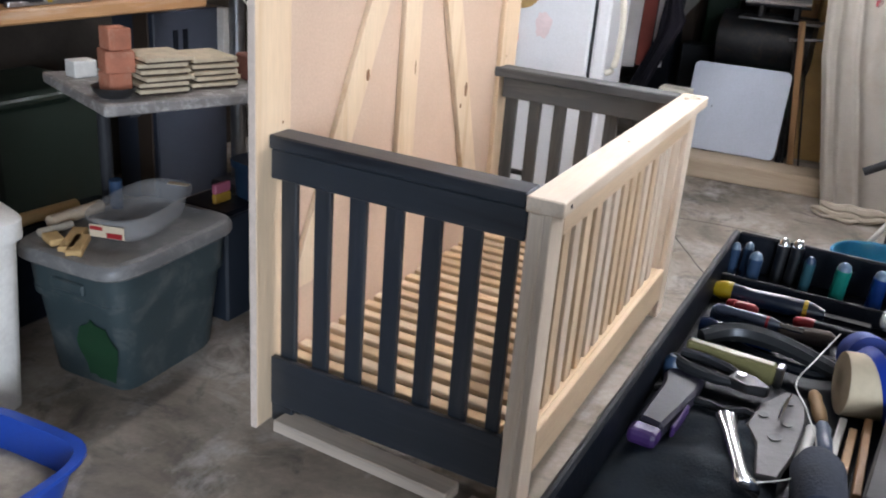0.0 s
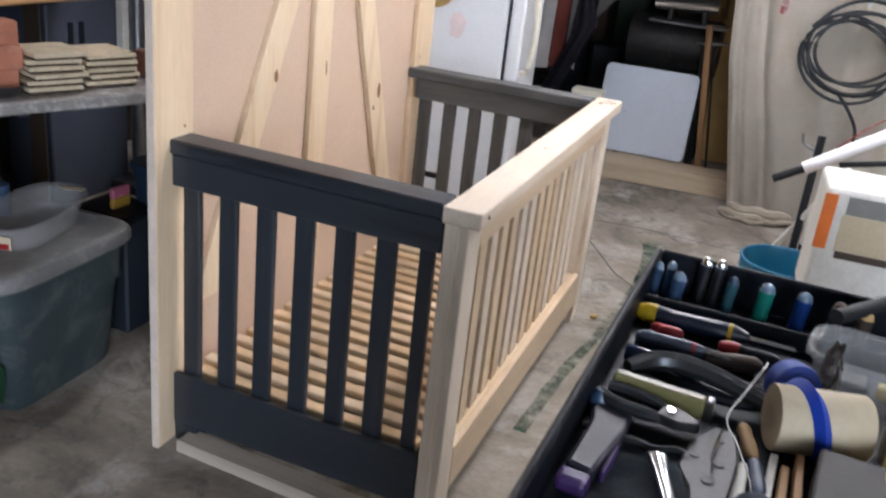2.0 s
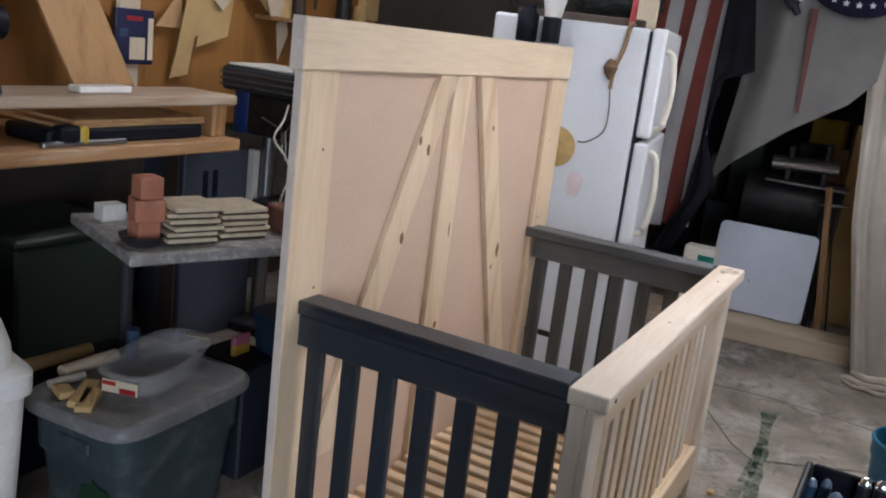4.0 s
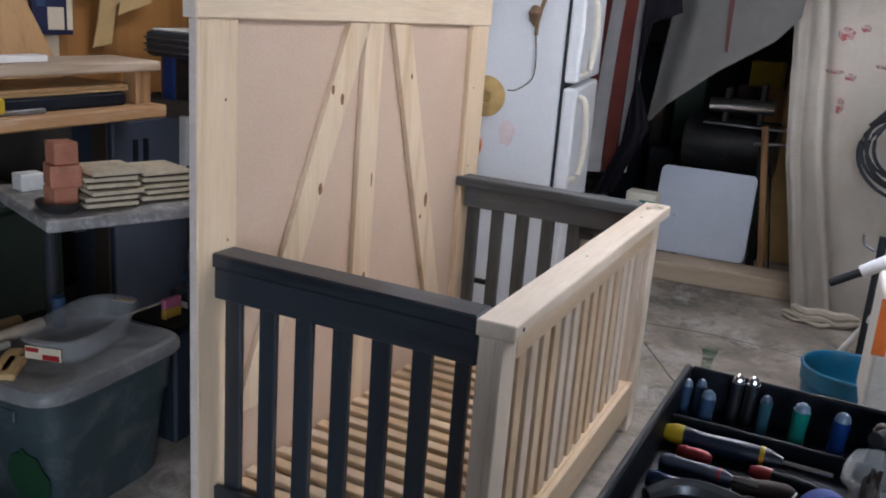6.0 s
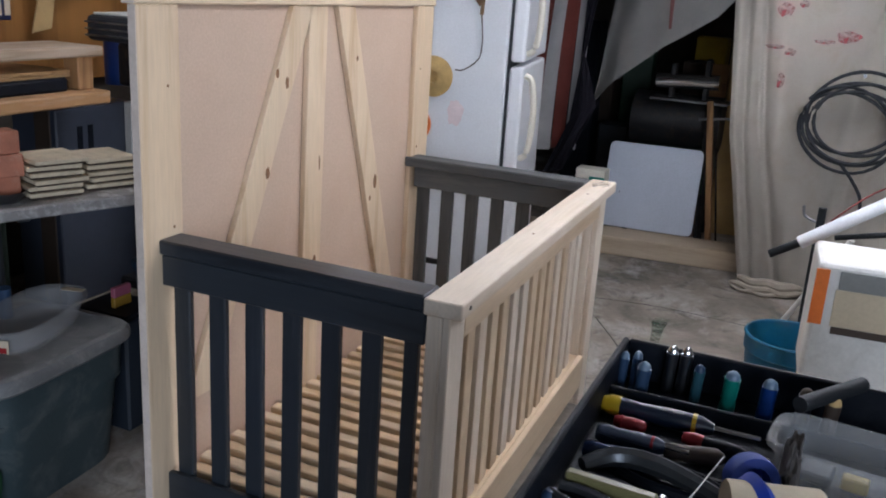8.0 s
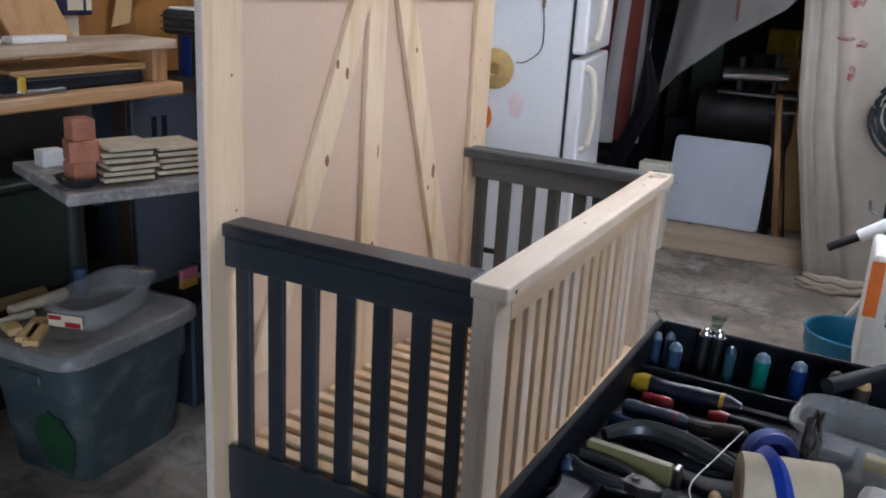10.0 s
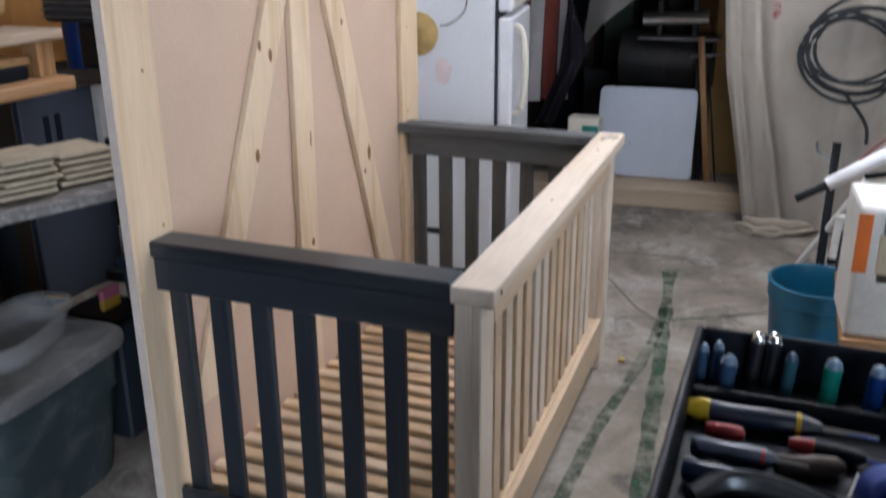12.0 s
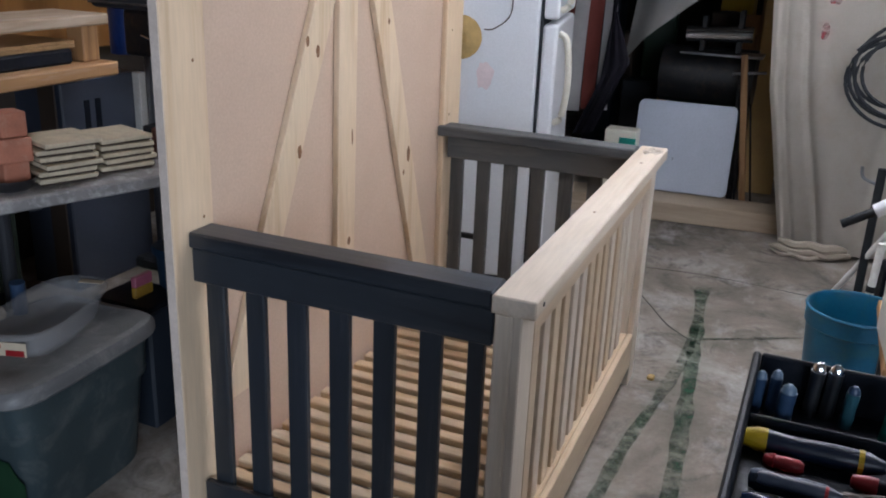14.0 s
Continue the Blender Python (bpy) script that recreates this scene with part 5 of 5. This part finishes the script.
driver(lying(0.494, -0.456, 0.64, -0.456, TF + 0.0145), 0.142, 0.0142, 0.06, mat("navy_handle", (0.008, 0.016, 0.036), 0.35), yellow_plastic, yellow_plastic, "navy screwdriver with a yellow end lying in the tray")
driver(lying(0.497, -0.543, 0.585, -0.545, TF + 0.0135), 0.09, 0.0133, 0.03, mat("slate_blue_handle", (0.03, 0.05, 0.085), 0.4), None, None, "slate blue screwdriver lying in the tray")
driver(lying(0.493, -0.594, 0.59, -0.593, TF + 0.0135), 0.105, 0.0133, 0.07, mat("deep_blue_handle", (0.006, 0.022, 0.075), 0.22), None, None, "glossy deep blue screwdriver lying in the tray")
driver(lying(0.505, -0.568, 0.60, -0.572, TF + 0.032), 0.085, 0.008, 0.03, mat("dusty_blue", (0.05, 0.06, 0.09), 0.4), None, red_plastic, "dusty blue screwdriver on top of the others")
driver(lying(0.508, -0.490, 0.56, -0.492, TF + 0.0095), 0.045, 0.0095, 0.0, red_plastic, None, None, "small red handle between larger ones")
driver(lying(0.586, -0.548, 0.655, -0.530, TF + 0.0125), 0.075, 0.0122, 0.0, dull_brown, None, None, "worn brown tool handle in the tray")
driver(lying(0.612, -0.494, 0.70, -0.503, TF + 0.0105), 0.07, 0.010, 0.03, black_plastic, red_plastic, None, "black screwdriver with a red end in the tray")
driver(lying(0.659, -0.768, 0.656, -0.89, TF + 0.008), 0.10, 0.0075, 0.02, white_plastic, None, None, "white-handled screwdriver lying in the tray")
driver(lying(0.668, -0.757, 0.679, -0.826, TF + 0.0095), 0.068, 0.009, 0.0, pale_blue, None, None, "blue file handle lying in the tray")
driver(lying(0.651, -0.686, 0.667, -0.750, TF + 0.0085), 0.066, 0.008, 0.0, bare_board, None, None, "short wooden tool handle lying in the tray")
cap_blue = mat("pale_cap", (0.12, 0.18, 0.26), 0.35)
# standing handles in the back pocket
for x, y, r, h, mt, cp, lb in ((0.488, -0.36, 0.009, 0.055, pale_blue, cap_blue, "small pale marker standing in the pocket"), (0.506, -0.355, 0.009, 0.058, pale_blue, cap_blue, "small pale marker standing in the pocket"),
                               (0.522, -0.384, 0.0125, 0.055, pale_blue, cap_blue, "pale blue tube standing in the pocket"), (0.552, -0.335, 0.011, 0.07, steel, chrome, "chrome socket standing in the pocket"),
                               (0.572, -0.335, 0.011, 0.072, steel, chrome, "chrome socket standing in the pocket"), (0.595, -0.35, 0.010, 0.055, mat("dim_teal", (0.03, 0.10, 0.13), 0.4), pale_blue, "pale capped handle standing in the pocket"),
                               (0.642, -0.372, 0.0135, 0.065, green_plastic, cap_blue, "green handle standing in the pocket"), (0.692, -0.375, 0.0135, 0.066, tool_blue, cap_blue, "blue handle standing in the pocket"),
                               (0.74, -0.365, 0.013, 0.06, black_plastic, dull_brown, "black handle standing in the pocket"), (0.775, -0.37, 0.013, 0.058, dull_brown, cardboard, "brown wooden handle standing in the pocket")):
    r *= 0.82
    t = thing("upright_tool", pose(x, y, TF, 4, 3, 0), lb, "tool", "handles in the pocket")
    part("grip", lathe(bm_new(), [(r * 0.9, 0), (r, 0.01), (r * 0.93, h * 0.5), (r, h * 0.9), (0, h * 0.901)], seg=16), mt, t, smooth=True)
    part("end", lathe(bm_new(), [(r * 0.9, h * 0.902), (r * 0.8, h), (r * 0.4, h + 0.004), (0, h + 0.0045)], seg=16), cp, t, smooth=True)


def pliers(m, grip, jaw, label, spread=0.02, s=1.0):
    t = thing("pliers", m, label, "pliers", "pliers")
    for k, q in ((-1, "grip"), (1, "grip")):
        part(q, hose(bm_new(), smooth_path([(0.0, k * 0.006, 0), (-0.04 * s, k * (0.012 + spread), 0), (-0.10 * s, k * (0.014 + spread), 0), (-0.145 * s, k * 0.010, 0)]), lambda u: 0.004 + 0.0034 * min(1, u * 3)), grip, t, smooth=True)
    bm = bm_new()
    prism(bm, [(-0.012, -0.014), (0.012, -0.015), (0.06 * s, -0.004), (0.06 * s, 0.004), (0.012, 0.015), (-0.012, 0.014)], -0.006, 0.006, 0.002)
    j = part("jaw", bm, jaw, t)
    part("rivet", rod(bm_new(), (0, 0, 0.0062), (0, 0, 0.0095), 0.005, seg=10), chrome, j)
    return t


kn = thing("folding_rule", lying(0.502, -0.705, 0.61, -0.712, TF + 0.03), "olive yellow folding rule lying on the tools", "rule")
part("rule", box(bm_new(), -0.008, 0.008, -0.013, 0.013, 0.0, 0.105, 0.003), mat("olive_yellow", (0.19, 0.175, 0.075), 0.4), kn)
part("end_plate", box(bm_new(), -0.0085, 0.0085, -0.0135, 0.0135, 0.1055, 0.114, 0.002), steel, kn)
arc = thing("adjustable_wrench", pose(0, 0, 0), "dark steel wrench with a curved handle", "wrench")
part("handle", hose(bm_new(), smooth_path([(0.51, -0.665, TF + 0.03), (0.545, -0.632, TF + 0.034), (0.60, -0.632, TF + 0.034), (0.675, -0.655, TF + 0.026)]), lambda u: 0.009 + 0.004 * math.sin(u * 3.14)), mat("oiled_steel", (0.055, 0.06, 0.066), 0.35, 0.6), arc, smooth=True)
part("jaw", box(bm_new(), 0.676, 0.72, -0.675, -0.645, TF + 0.012, TF + 0.034, 0.004), black_metal, arc)
pliers(pose(0.68, -0.63, TF + 0.014, 0, 0, -8), black_plastic, steel, "black-handled pliers lying in the tray", 0.012, 1.0)
pliers(pose(0.575, -0.752, TF + 0.03, 0, 0, -14), rubber, black_metal, "small black pliers lying in the tray", 0.003, 0.55)
lkp = thing("steel_bracket", pose(0.626, -0.815, TF + 0.016, 3, -4, 0), "dull grey punched steel bracket with round holes", "bracket")
bm = bm_new()
prism(bm, [(-0.030, -0.004), (-0.024, 0.043), (-0.002, 0.083), (0.020, 0.078), (0.027, 0.025), (0.024, -0.04), (0.016, -0.088), (-0.006, -0.090), (-0.014, -0.035)], -0.004, 0.004, 0.002)
part("plate", bm, mat("dull_zinc", (0.062, 0.06, 0.06), 0.5, 0.5, 0.25, 18, 120, 0.2), lkp)
for x, y, r in ((-0.016, 0.020, 0.005), (0.010, 0.012, 0.005), (0.002, -0.018, 0.007), (0.006, 0.055, 0.004)):
    part("hole_ring", rod(bm_new(), (x, y, 0.0042), (x, y, 0.0054), r, seg=14), black_metal, lkp)
wr = thing("wrench", lying(0.575, -0.82, 0.62, -0.95, TF + 0.02) @ pose(0, 0, 0), "bright chrome wrench lying in the tray", "wrench")
part("shaft", lathe(bm_new(), [(0.009, 0.0), (0.006, 0.03), (0.0055, 0.10), (0.01, 0.125), (0.0, 0.126)], seg=12, sx=1.3, sy=0.7), chrome, wr, smooth=True)
part("ring_end", lathe(bm_new(), [(0.008, 0), (0.013, 0.002), (0.013, 0.008), (0.008, 0.010)], (0, 0, 0.127), 16), chrome, wr, smooth=True)
for k, (x, y, r) in enumerate(((0.598, -0.945, 0.016), (0.628, -0.955, 0.014))):
    t = thing("ring_spanner", pose(x, y, TF + 0.001), "small dark ring lying on the tray floor", "ring", "loose rings")
    part("ring", hose(bm_new(), [(r * math.cos(a * 0.3142), r * math.sin(a * 0.3142), 0.004) for a in range(21)], 0.004, 8), black_metal, t, smooth=True)
pp = thing("purple_case", pose(0.512, -0.815, TF + 0.006, -2, 0, -3), "long lilac-grey plastic tool with a purple end lying in the tray", "case")
bm = bm_new()
prism(bm, [(-0.012, -0.075), (0.016, -0.08), (0.024, 0.02), (0.018, 0.10), (-0.014, 0.10), (-0.022, 0.045), (-0.015, 0.02)], 0, 0.020, 0.004)
part("grey_body", bm, mat("lilac_grey", (0.024, 0.022, 0.038), 0.5), pp)
part("purple_end", box(bm_new(), -0.014, 0.018, -0.105, -0.0805, 0.001, 0.019, 0.006, seg=2), purple, pp)
part("purple_edge", box(bm_new(), 0.0215, 0.026, -0.07, -0.01, 0.003, 0.017, 0.002), purple, pp)
pch = thing("tool_pouch", pose(0.565, -0.95, TF), "slumped dark slate cloth tool pouch in the tray", "pouch")


def pouch_f(u, v):
    x, y = -0.082 + 0.16 * u, -0.17 + 0.345 * v
    e = min(1, 6 * min(u, 1 - u, v, 1 - v))
    return (x, y, 0.002 + e * (0.012 + 0.012 * noise.noise((x * 14, y * 14, 3)) + 0.005 * noise.noise((x * 40, y * 40, 8))))


part("pouch", sheet(bm_new(), pouch_f, 26, 40, 0.0015), mat("slate_cloth", (0.018, 0.032, 0.050), 0.85, 0, 0.4, 16, 300, 0.5, (0.05, 0.055, 0.06), 0.3), pch, smooth=True)
part("hem", hose(bm_new(), [(-0.075 + 0.15 * k / 12, 0.155 + 0.004 * math.sin(k), 0.014 + 0.003 * math.sin(k * 1.7)) for k in range(13)], 0.0045, 6), rubber, pch, "stitched dark hem", True)
dr = thing("cloth_roll", lying(0.672, -0.865, 0.685, -0.955, TF + 0.026), "slate blue rolled cloth lying in the tray", "cloth roll")
part("roll", lathe(bm_new(), [(0.0, 0.0), (0.019, 0.002), (0.026, 0.02), (0.025, 0.07), (0.021, 0.09), (0.0, 0.092)], seg=18), mat("slate_blue_cloth", (0.035, 0.045, 0.07), 0.85, 0, 0.3, 20, 300, 0.5), dr, smooth=True)
bg = thing("beige_sponge", pose(0.525, -1.10, TF, 0, 0, 5), "small beige block near the tray corner", "block")
part("block", box(bm_new(), -0.026, 0.026, -0.022, 0.022, 0, 0.02, 0.004), mat("beige_foam", (0.40, 0.36, 0.24), 0.9), bg)
for k, (p0, p1, r, mt) in enumerate((((0.585, -1.09), (0.66, -1.00), 0.02, cast_grey), ((0.60, -1.12), (0.70, -1.06), 0.016, black_plastic))):
    t = thing("tool_grip", pose(0, 0, 0), "curved tool grip in the front of the tray", "tool", "tool grips")
    a, b = Vector((*p0, TF + r)), Vector((*p1, TF + r))
    part("grip", hose(bm_new(), smooth_path([a, a.lerp(b, 0.5) + Vector((-0.012, 0.012, 0.01)), b], 8), lambda u, r=r: r * (0.7 + 0.3 * math.sin(u * 3.1))), mt, t, smooth=True)
bw = thing("plastic_bowl", pose(0.72, -1.02, TF), "grey-blue plastic bowl lying upside down in the tray", "bowl")
part("bowl", lathe(bm_new(), [(0.062, 0.0), (0.060, 0.02), (0.045, 0.045), (0.02, 0.055), (0.0, 0.056)], seg=32), mat("lavender_grey", (0.05, 0.075, 0.13), 0.3), bw, smooth=True)
wire = thing("loose_wire", pose(0, 0, 0), "thin pale wire curling across the tools", "wire")
part("wire", hose(bm_new(), smooth_path([(0.662, -0.615, 0.953), (0.645, -0.685, 0.945), (0.632, -0.742, 0.936), (0.650, -0.79, 0.932), (0.668, -0.855, 0.927), (0.656, -0.91, 0.922), (0.611, -0.945, 0.918)]), 0.0008, 6), white_plastic, wire, smooth=True)
tipb = thing("scraper_blade", lying(0.631, -0.748, 0.626, -0.815, TF + 0.032), "small bright steel blade lying on the bracket", "blade")
part("blade", lathe(bm_new(), [(0.0, 0.0), (0.0025, 0.004), (0.006, 0.03), (0.007, 0.05), (0.003, 0.066), (0.0, 0.067)], seg=12, sx=0.35, sy=1.0), chrome, tipb, smooth=True)
roll = thing("masking_tape_roll", lying(0.675, -0.70, 0.79, -0.665, TF + 0.0375), "fat roll of cream masking tape with a blue stripe", "tape roll")
part("roll", lathe(bm_new(), [(0.016, 0.0), (0.036, 0.001), (0.037, 0.004), (0.037, 0.098), (0.035, 0.101), (0.016, 0.102), (0.016, 0.06), (0.016, 0.0)], seg=32), masking, roll, smooth=True)
part("blue_stripe", hose(bm_new(), [(0.0376 * math.cos(a * 0.2), 0.0376 * math.sin(a * 0.2), 0.018 + 0.0018 * a) for a in range(32)], 0.009, 4), mat("painter_blue_bright", (0.008, 0.05, 0.42), 0.5), roll, "strip of blue painter's tape", True)
br = thing("blue_tape_roll", pose(0.695, -0.60, TF + 0.031, 78, 0, 25) @ Matrix.Diagonal((0.82, 0.82, 0.9, 1)), "roll of blue painter's tape standing on edge", "tape roll")
part("roll", lathe(bm_new(), [(0.022, -0.015), (0.036, -0.015), (0.037, -0.012), (0.037, 0.012), (0.036, 0.015), (0.022, 0.015), (0.022, 0.0), (0.022, -0.015)], seg=28), mat("painter_blue", (0.012, 0.05, 0.32), 0.6), br, smooth=True)
gl = bag("crumpled_glove", pose(0.735, -0.56, TF) , 0.032, 0.075, mat("grey_glove", (0.22, 0.20, 0.19), 0.9), "crumpled grey work glove among the tapes", 5)
pln = thing("sanding_block", pose(0.757, -0.835, TF, 0, 0, -4), "long grey sanding block in the tray", "block")
part("block", box(bm_new(), -0.036, 0.034, -0.10, 0.085, 0, 0.045, 0.003), mat("warm_grey", (0.045, 0.041, 0.04), 0.7), pln)
for k, (x, y, l, mt, lb) in enumerate(((0.686, -0.78, 0.045, white_plastic, "thin white plastic strip lying in the tray"), (0.698, -0.81, 0.05, bare_board, "thin yellowish wooden strip lying in the tray"), (0.712, -0.815, 0.08, old_wood["y"], "thin brown wooden strip lying in the tray"))):
    t = thing("wood_strip", pose(x, y, TF, 0, 0, -2 + k), lb, "strip", "thin strips")
    part("strip", box(bm_new(), -0.004, 0.004, -l, l, 0, 0.014 + 0.004 * k, 0.001), mt, t)
yb = thing("yellow_tool", pose(0.835, -0.74, TF, 0, 0, -6), "yellow plastic power tool body in the tray", "tool")
part("body", box(bm_new(), -0.045, 0.06, -0.055, 0.05, 0, 0.055, 0.012, seg=2), yellow_plastic, yb)
part("grey_cover", box(bm_new(), -0.05, 0.065, 0.0505, 0.105, 0, 0.05, 0.012, seg=2), mat("mid_grey_plastic", (0.26, 0.25, 0.23), 0.5), yb)
part("black_foot", box(bm_new(), -0.04, 0.06, -0.075, -0.0555, 0, 0.03, 0.004), black_plastic, yb)
cc = thing("clear_box", pose(0.80, -0.515, TF, 0, 0, -8), "clear plastic lidded box with small parts inside", "box")
part("shell", lathe(bm_new(), [(0.05, 0.0), (0.054, 0.006), (0.06, 0.05), (0.066, 0.052), (0.066, 0.058), (0.058, 0.057), (0.051, 0.008), (0.0, 0.007)], seg=40, sx=1.45, sy=0.9, power=4.0), crystal, cc, smooth=True)
part("yellow_bit", box(bm_new(), -0.005, 0.025, -0.012, 0.006, 0.0085, 0.025, 0.002), yellow_plastic, cc)
part("dark_bit", box(bm_new(), -0.055, -0.015, -0.02, 0.02, 0.0085, 0.022, 0.003), black_metal, cc)
part("rim", hose(bm_new(), [(0.064 * 1.45 * math.copysign(abs(math.cos(a)) ** 0.5, math.cos(a)), 0.064 * 0.9 * math.copysign(abs(math.sin(a)) ** 0.5, math.sin(a)), 0.061) for a in [k * 2 * math.pi / 48 for k in range(49)]], 0.002, 6), crystal, cc, smooth=True)
pb = thing("black_pipe", lying(0.735, -0.43, 0.80, -0.33, 0.958), "black tube resting across the tray edge", "tube")
part("tube", rod(bm_new(), (0, 0, 0), (0, 0, 0.14), 0.011), rubber, pb, smooth=True)
cl = thing("marker_pen_top", pose(0.497, -0.745, TF), "small frosted cap on the tray floor", "cap")
part("cap", lathe(bm_new(), [(0.010, 0), (0.012, 0.004), (0.011, 0.03), (0.006, 0.036), (0, 0.0365)], seg=16), pale_blue, cl, smooth=True)
for k in range(26):
    x, y = rng.uniform(0.82, 1.26), rng.uniform(-1.12, -0.46)
    if x < 0.92 and y > -0.84:
        x += 0.12
    mt = (steel, black_plastic, tool_blue, dull_brown, cast_grey, red_plastic)[k % 6]
    t = thing("hand_tool", pose(x, y, TF, 0, 0, rng.uniform(0, 180)), "assorted hand tool lying in the tray", "tool", "tools in the far tray")
    part("handle", box(bm_new(), -0.012, 0.012, -0.07, 0.02, 0, 0.02, 0.006, seg=2), mt, t)
    part("blade", box(bm_new(), -0.005, 0.005, 0.0205, 0.09, 0.006, 0.012, 0.001), steel, t)

# screws, knots and shavings
for y in (0.045, LEN - 0.05):
    for z in (H - 0.018,):
        part("screw", rod(bm_new(), (0.0864, y, z), (0.0876, y, z), 0.005, seg=10), black_metal, crib)
knot_mat = mat("knot", (0.22, 0.10, 0.04), 0.6, 0, 0.3, 60, 200, 0.3)


def knot(x, y, z, r, axis, sz=1.6):
    bm = bm_new()
    n = 14
    ring = []
    for i in range(n):
        a = 2 * math.pi * i / n
        k = r * (1 + 0.25 * noise.noise((math.cos(a) * 2 + y * 9, math.sin(a) * 2, z * 9)))
        c, s = k * math.cos(a), k * sz * math.sin(a)
        ring.append(bm.verts.new((x, y + c, z + s) if axis == 'x' else (x + c, y, z + s) if axis == 'y' else (x + c, y + s, z)))
    bm.faces.new(ring)
    return part("knot", bm, knot_mat, crib)


for y, z, r, sz in ((0.497, 1.190, 0.008, 1.8), (0.545, 1.161, 0.009, 2.0), (0.452, 0.917, 0.010, 1.7), (1.097, 0.783, 0.012, 2.2), (0.944, 1.210, 0.007, 1.3),
                    (0.726, 0.905, 0.004, 6.0), (0.708, 0.600, 0.009, 1.4), (1.064, 0.728, 0.007, 1.3), (0.33, 0.70, 0.006, 1.6)):
    knot(-0.7036, y, z, r, 'x', sz)
for y, z, r in ((0.05, 1.19, 0.004), (0.06, 0.85, 0.004), (1.42, 1.15, 0.004), (1.42, 0.86, 0.005)):
    knot(-0.7026, y, z, r, 'x', 1.0)
for y, r in ((0.62, 0.004), (1.20, 0.005)):
    knot(0.045 + 0.02 * math.sin(y * 9), y, H + 0.0014, r, 'z')
shv = thing("wood_shaving", pose(0.10, LEN + 0.0, 0.0), "small curl of pale wood on the floor by the crib", "shaving")
part("shaving", box(bm_new(), -0.012, 0.012, -0.015, 0.015, 0, 0.014, 0.004), straw, shv)

part("latch", box(bm_new(), -0.70, -0.585, LEN - 0.012, LEN + 0.006, 0.405, 0.425, 0.003), black_metal, crib, "small black metal latch bar")
for k, (y, z, h) in enumerate(((2.35, 1.55, 0.22), (2.48, 1.52, 0.28), (1.80, 1.95, 0.3), (2.72, 1.85, 0.26), (2.85, 1.80, 0.3))):
    t = thing("hung_tool", pose(-2.645, y, z), "dark hand tool hanging on the panelling", "tool", "tools on the wall")
    part("shaft", rod(bm_new(), (0, 0, 0), (0, 0.02, h), 0.008, 0.01), black_metal, t)
    part("head", box(bm_new(), -0.014, 0.014, -0.05 + 0.02, 0.05 + 0.02, h + 0.0005, h + 0.03, 0.006), cast_grey if k % 2 else dull_brown, t)
for k, (y, r, h, mt) in enumerate(((2.10, 0.04, 0.13, cardboard), (2.22, 0.035, 0.10, dull_brown), (2.62, 0.045, 0.14, black_metal), (2.78, 0.04, 0.11, straw), (3.15, 0.04, 0.15, dull_brown))):
    t = thing("tin_can", pose(-2.55, y, 1.4625), "small old tin can standing on the wall shelf", "can", "cans on the wall shelf")
    part("can", lathe(bm_new(), [(r, 0), (r, h * 0.95), (r * 1.03, h * 0.96), (r * 1.03, h), (0, h * 1.001)], seg=20), mt, t, smooth=True)

cap_stain = paint_mat("brown_stain", (0.20, 0.13, 0.07), 0.42, 0.75, 22)
bm = bm_new()
n = 18
ring = [bm.verts.new((0.025 + 0.032 * math.cos(2 * math.pi * i / n), 1.39 + 0.06 * math.sin(2 * math.pi * i / n) * (1 + 0.3 * math.sin(i * 1.7)), H + 0.0016)) for i in range(n)]
bm.faces.new(ring)
part("stain", bm, cap_stain, crib, "brown smudged stain on the cap end")
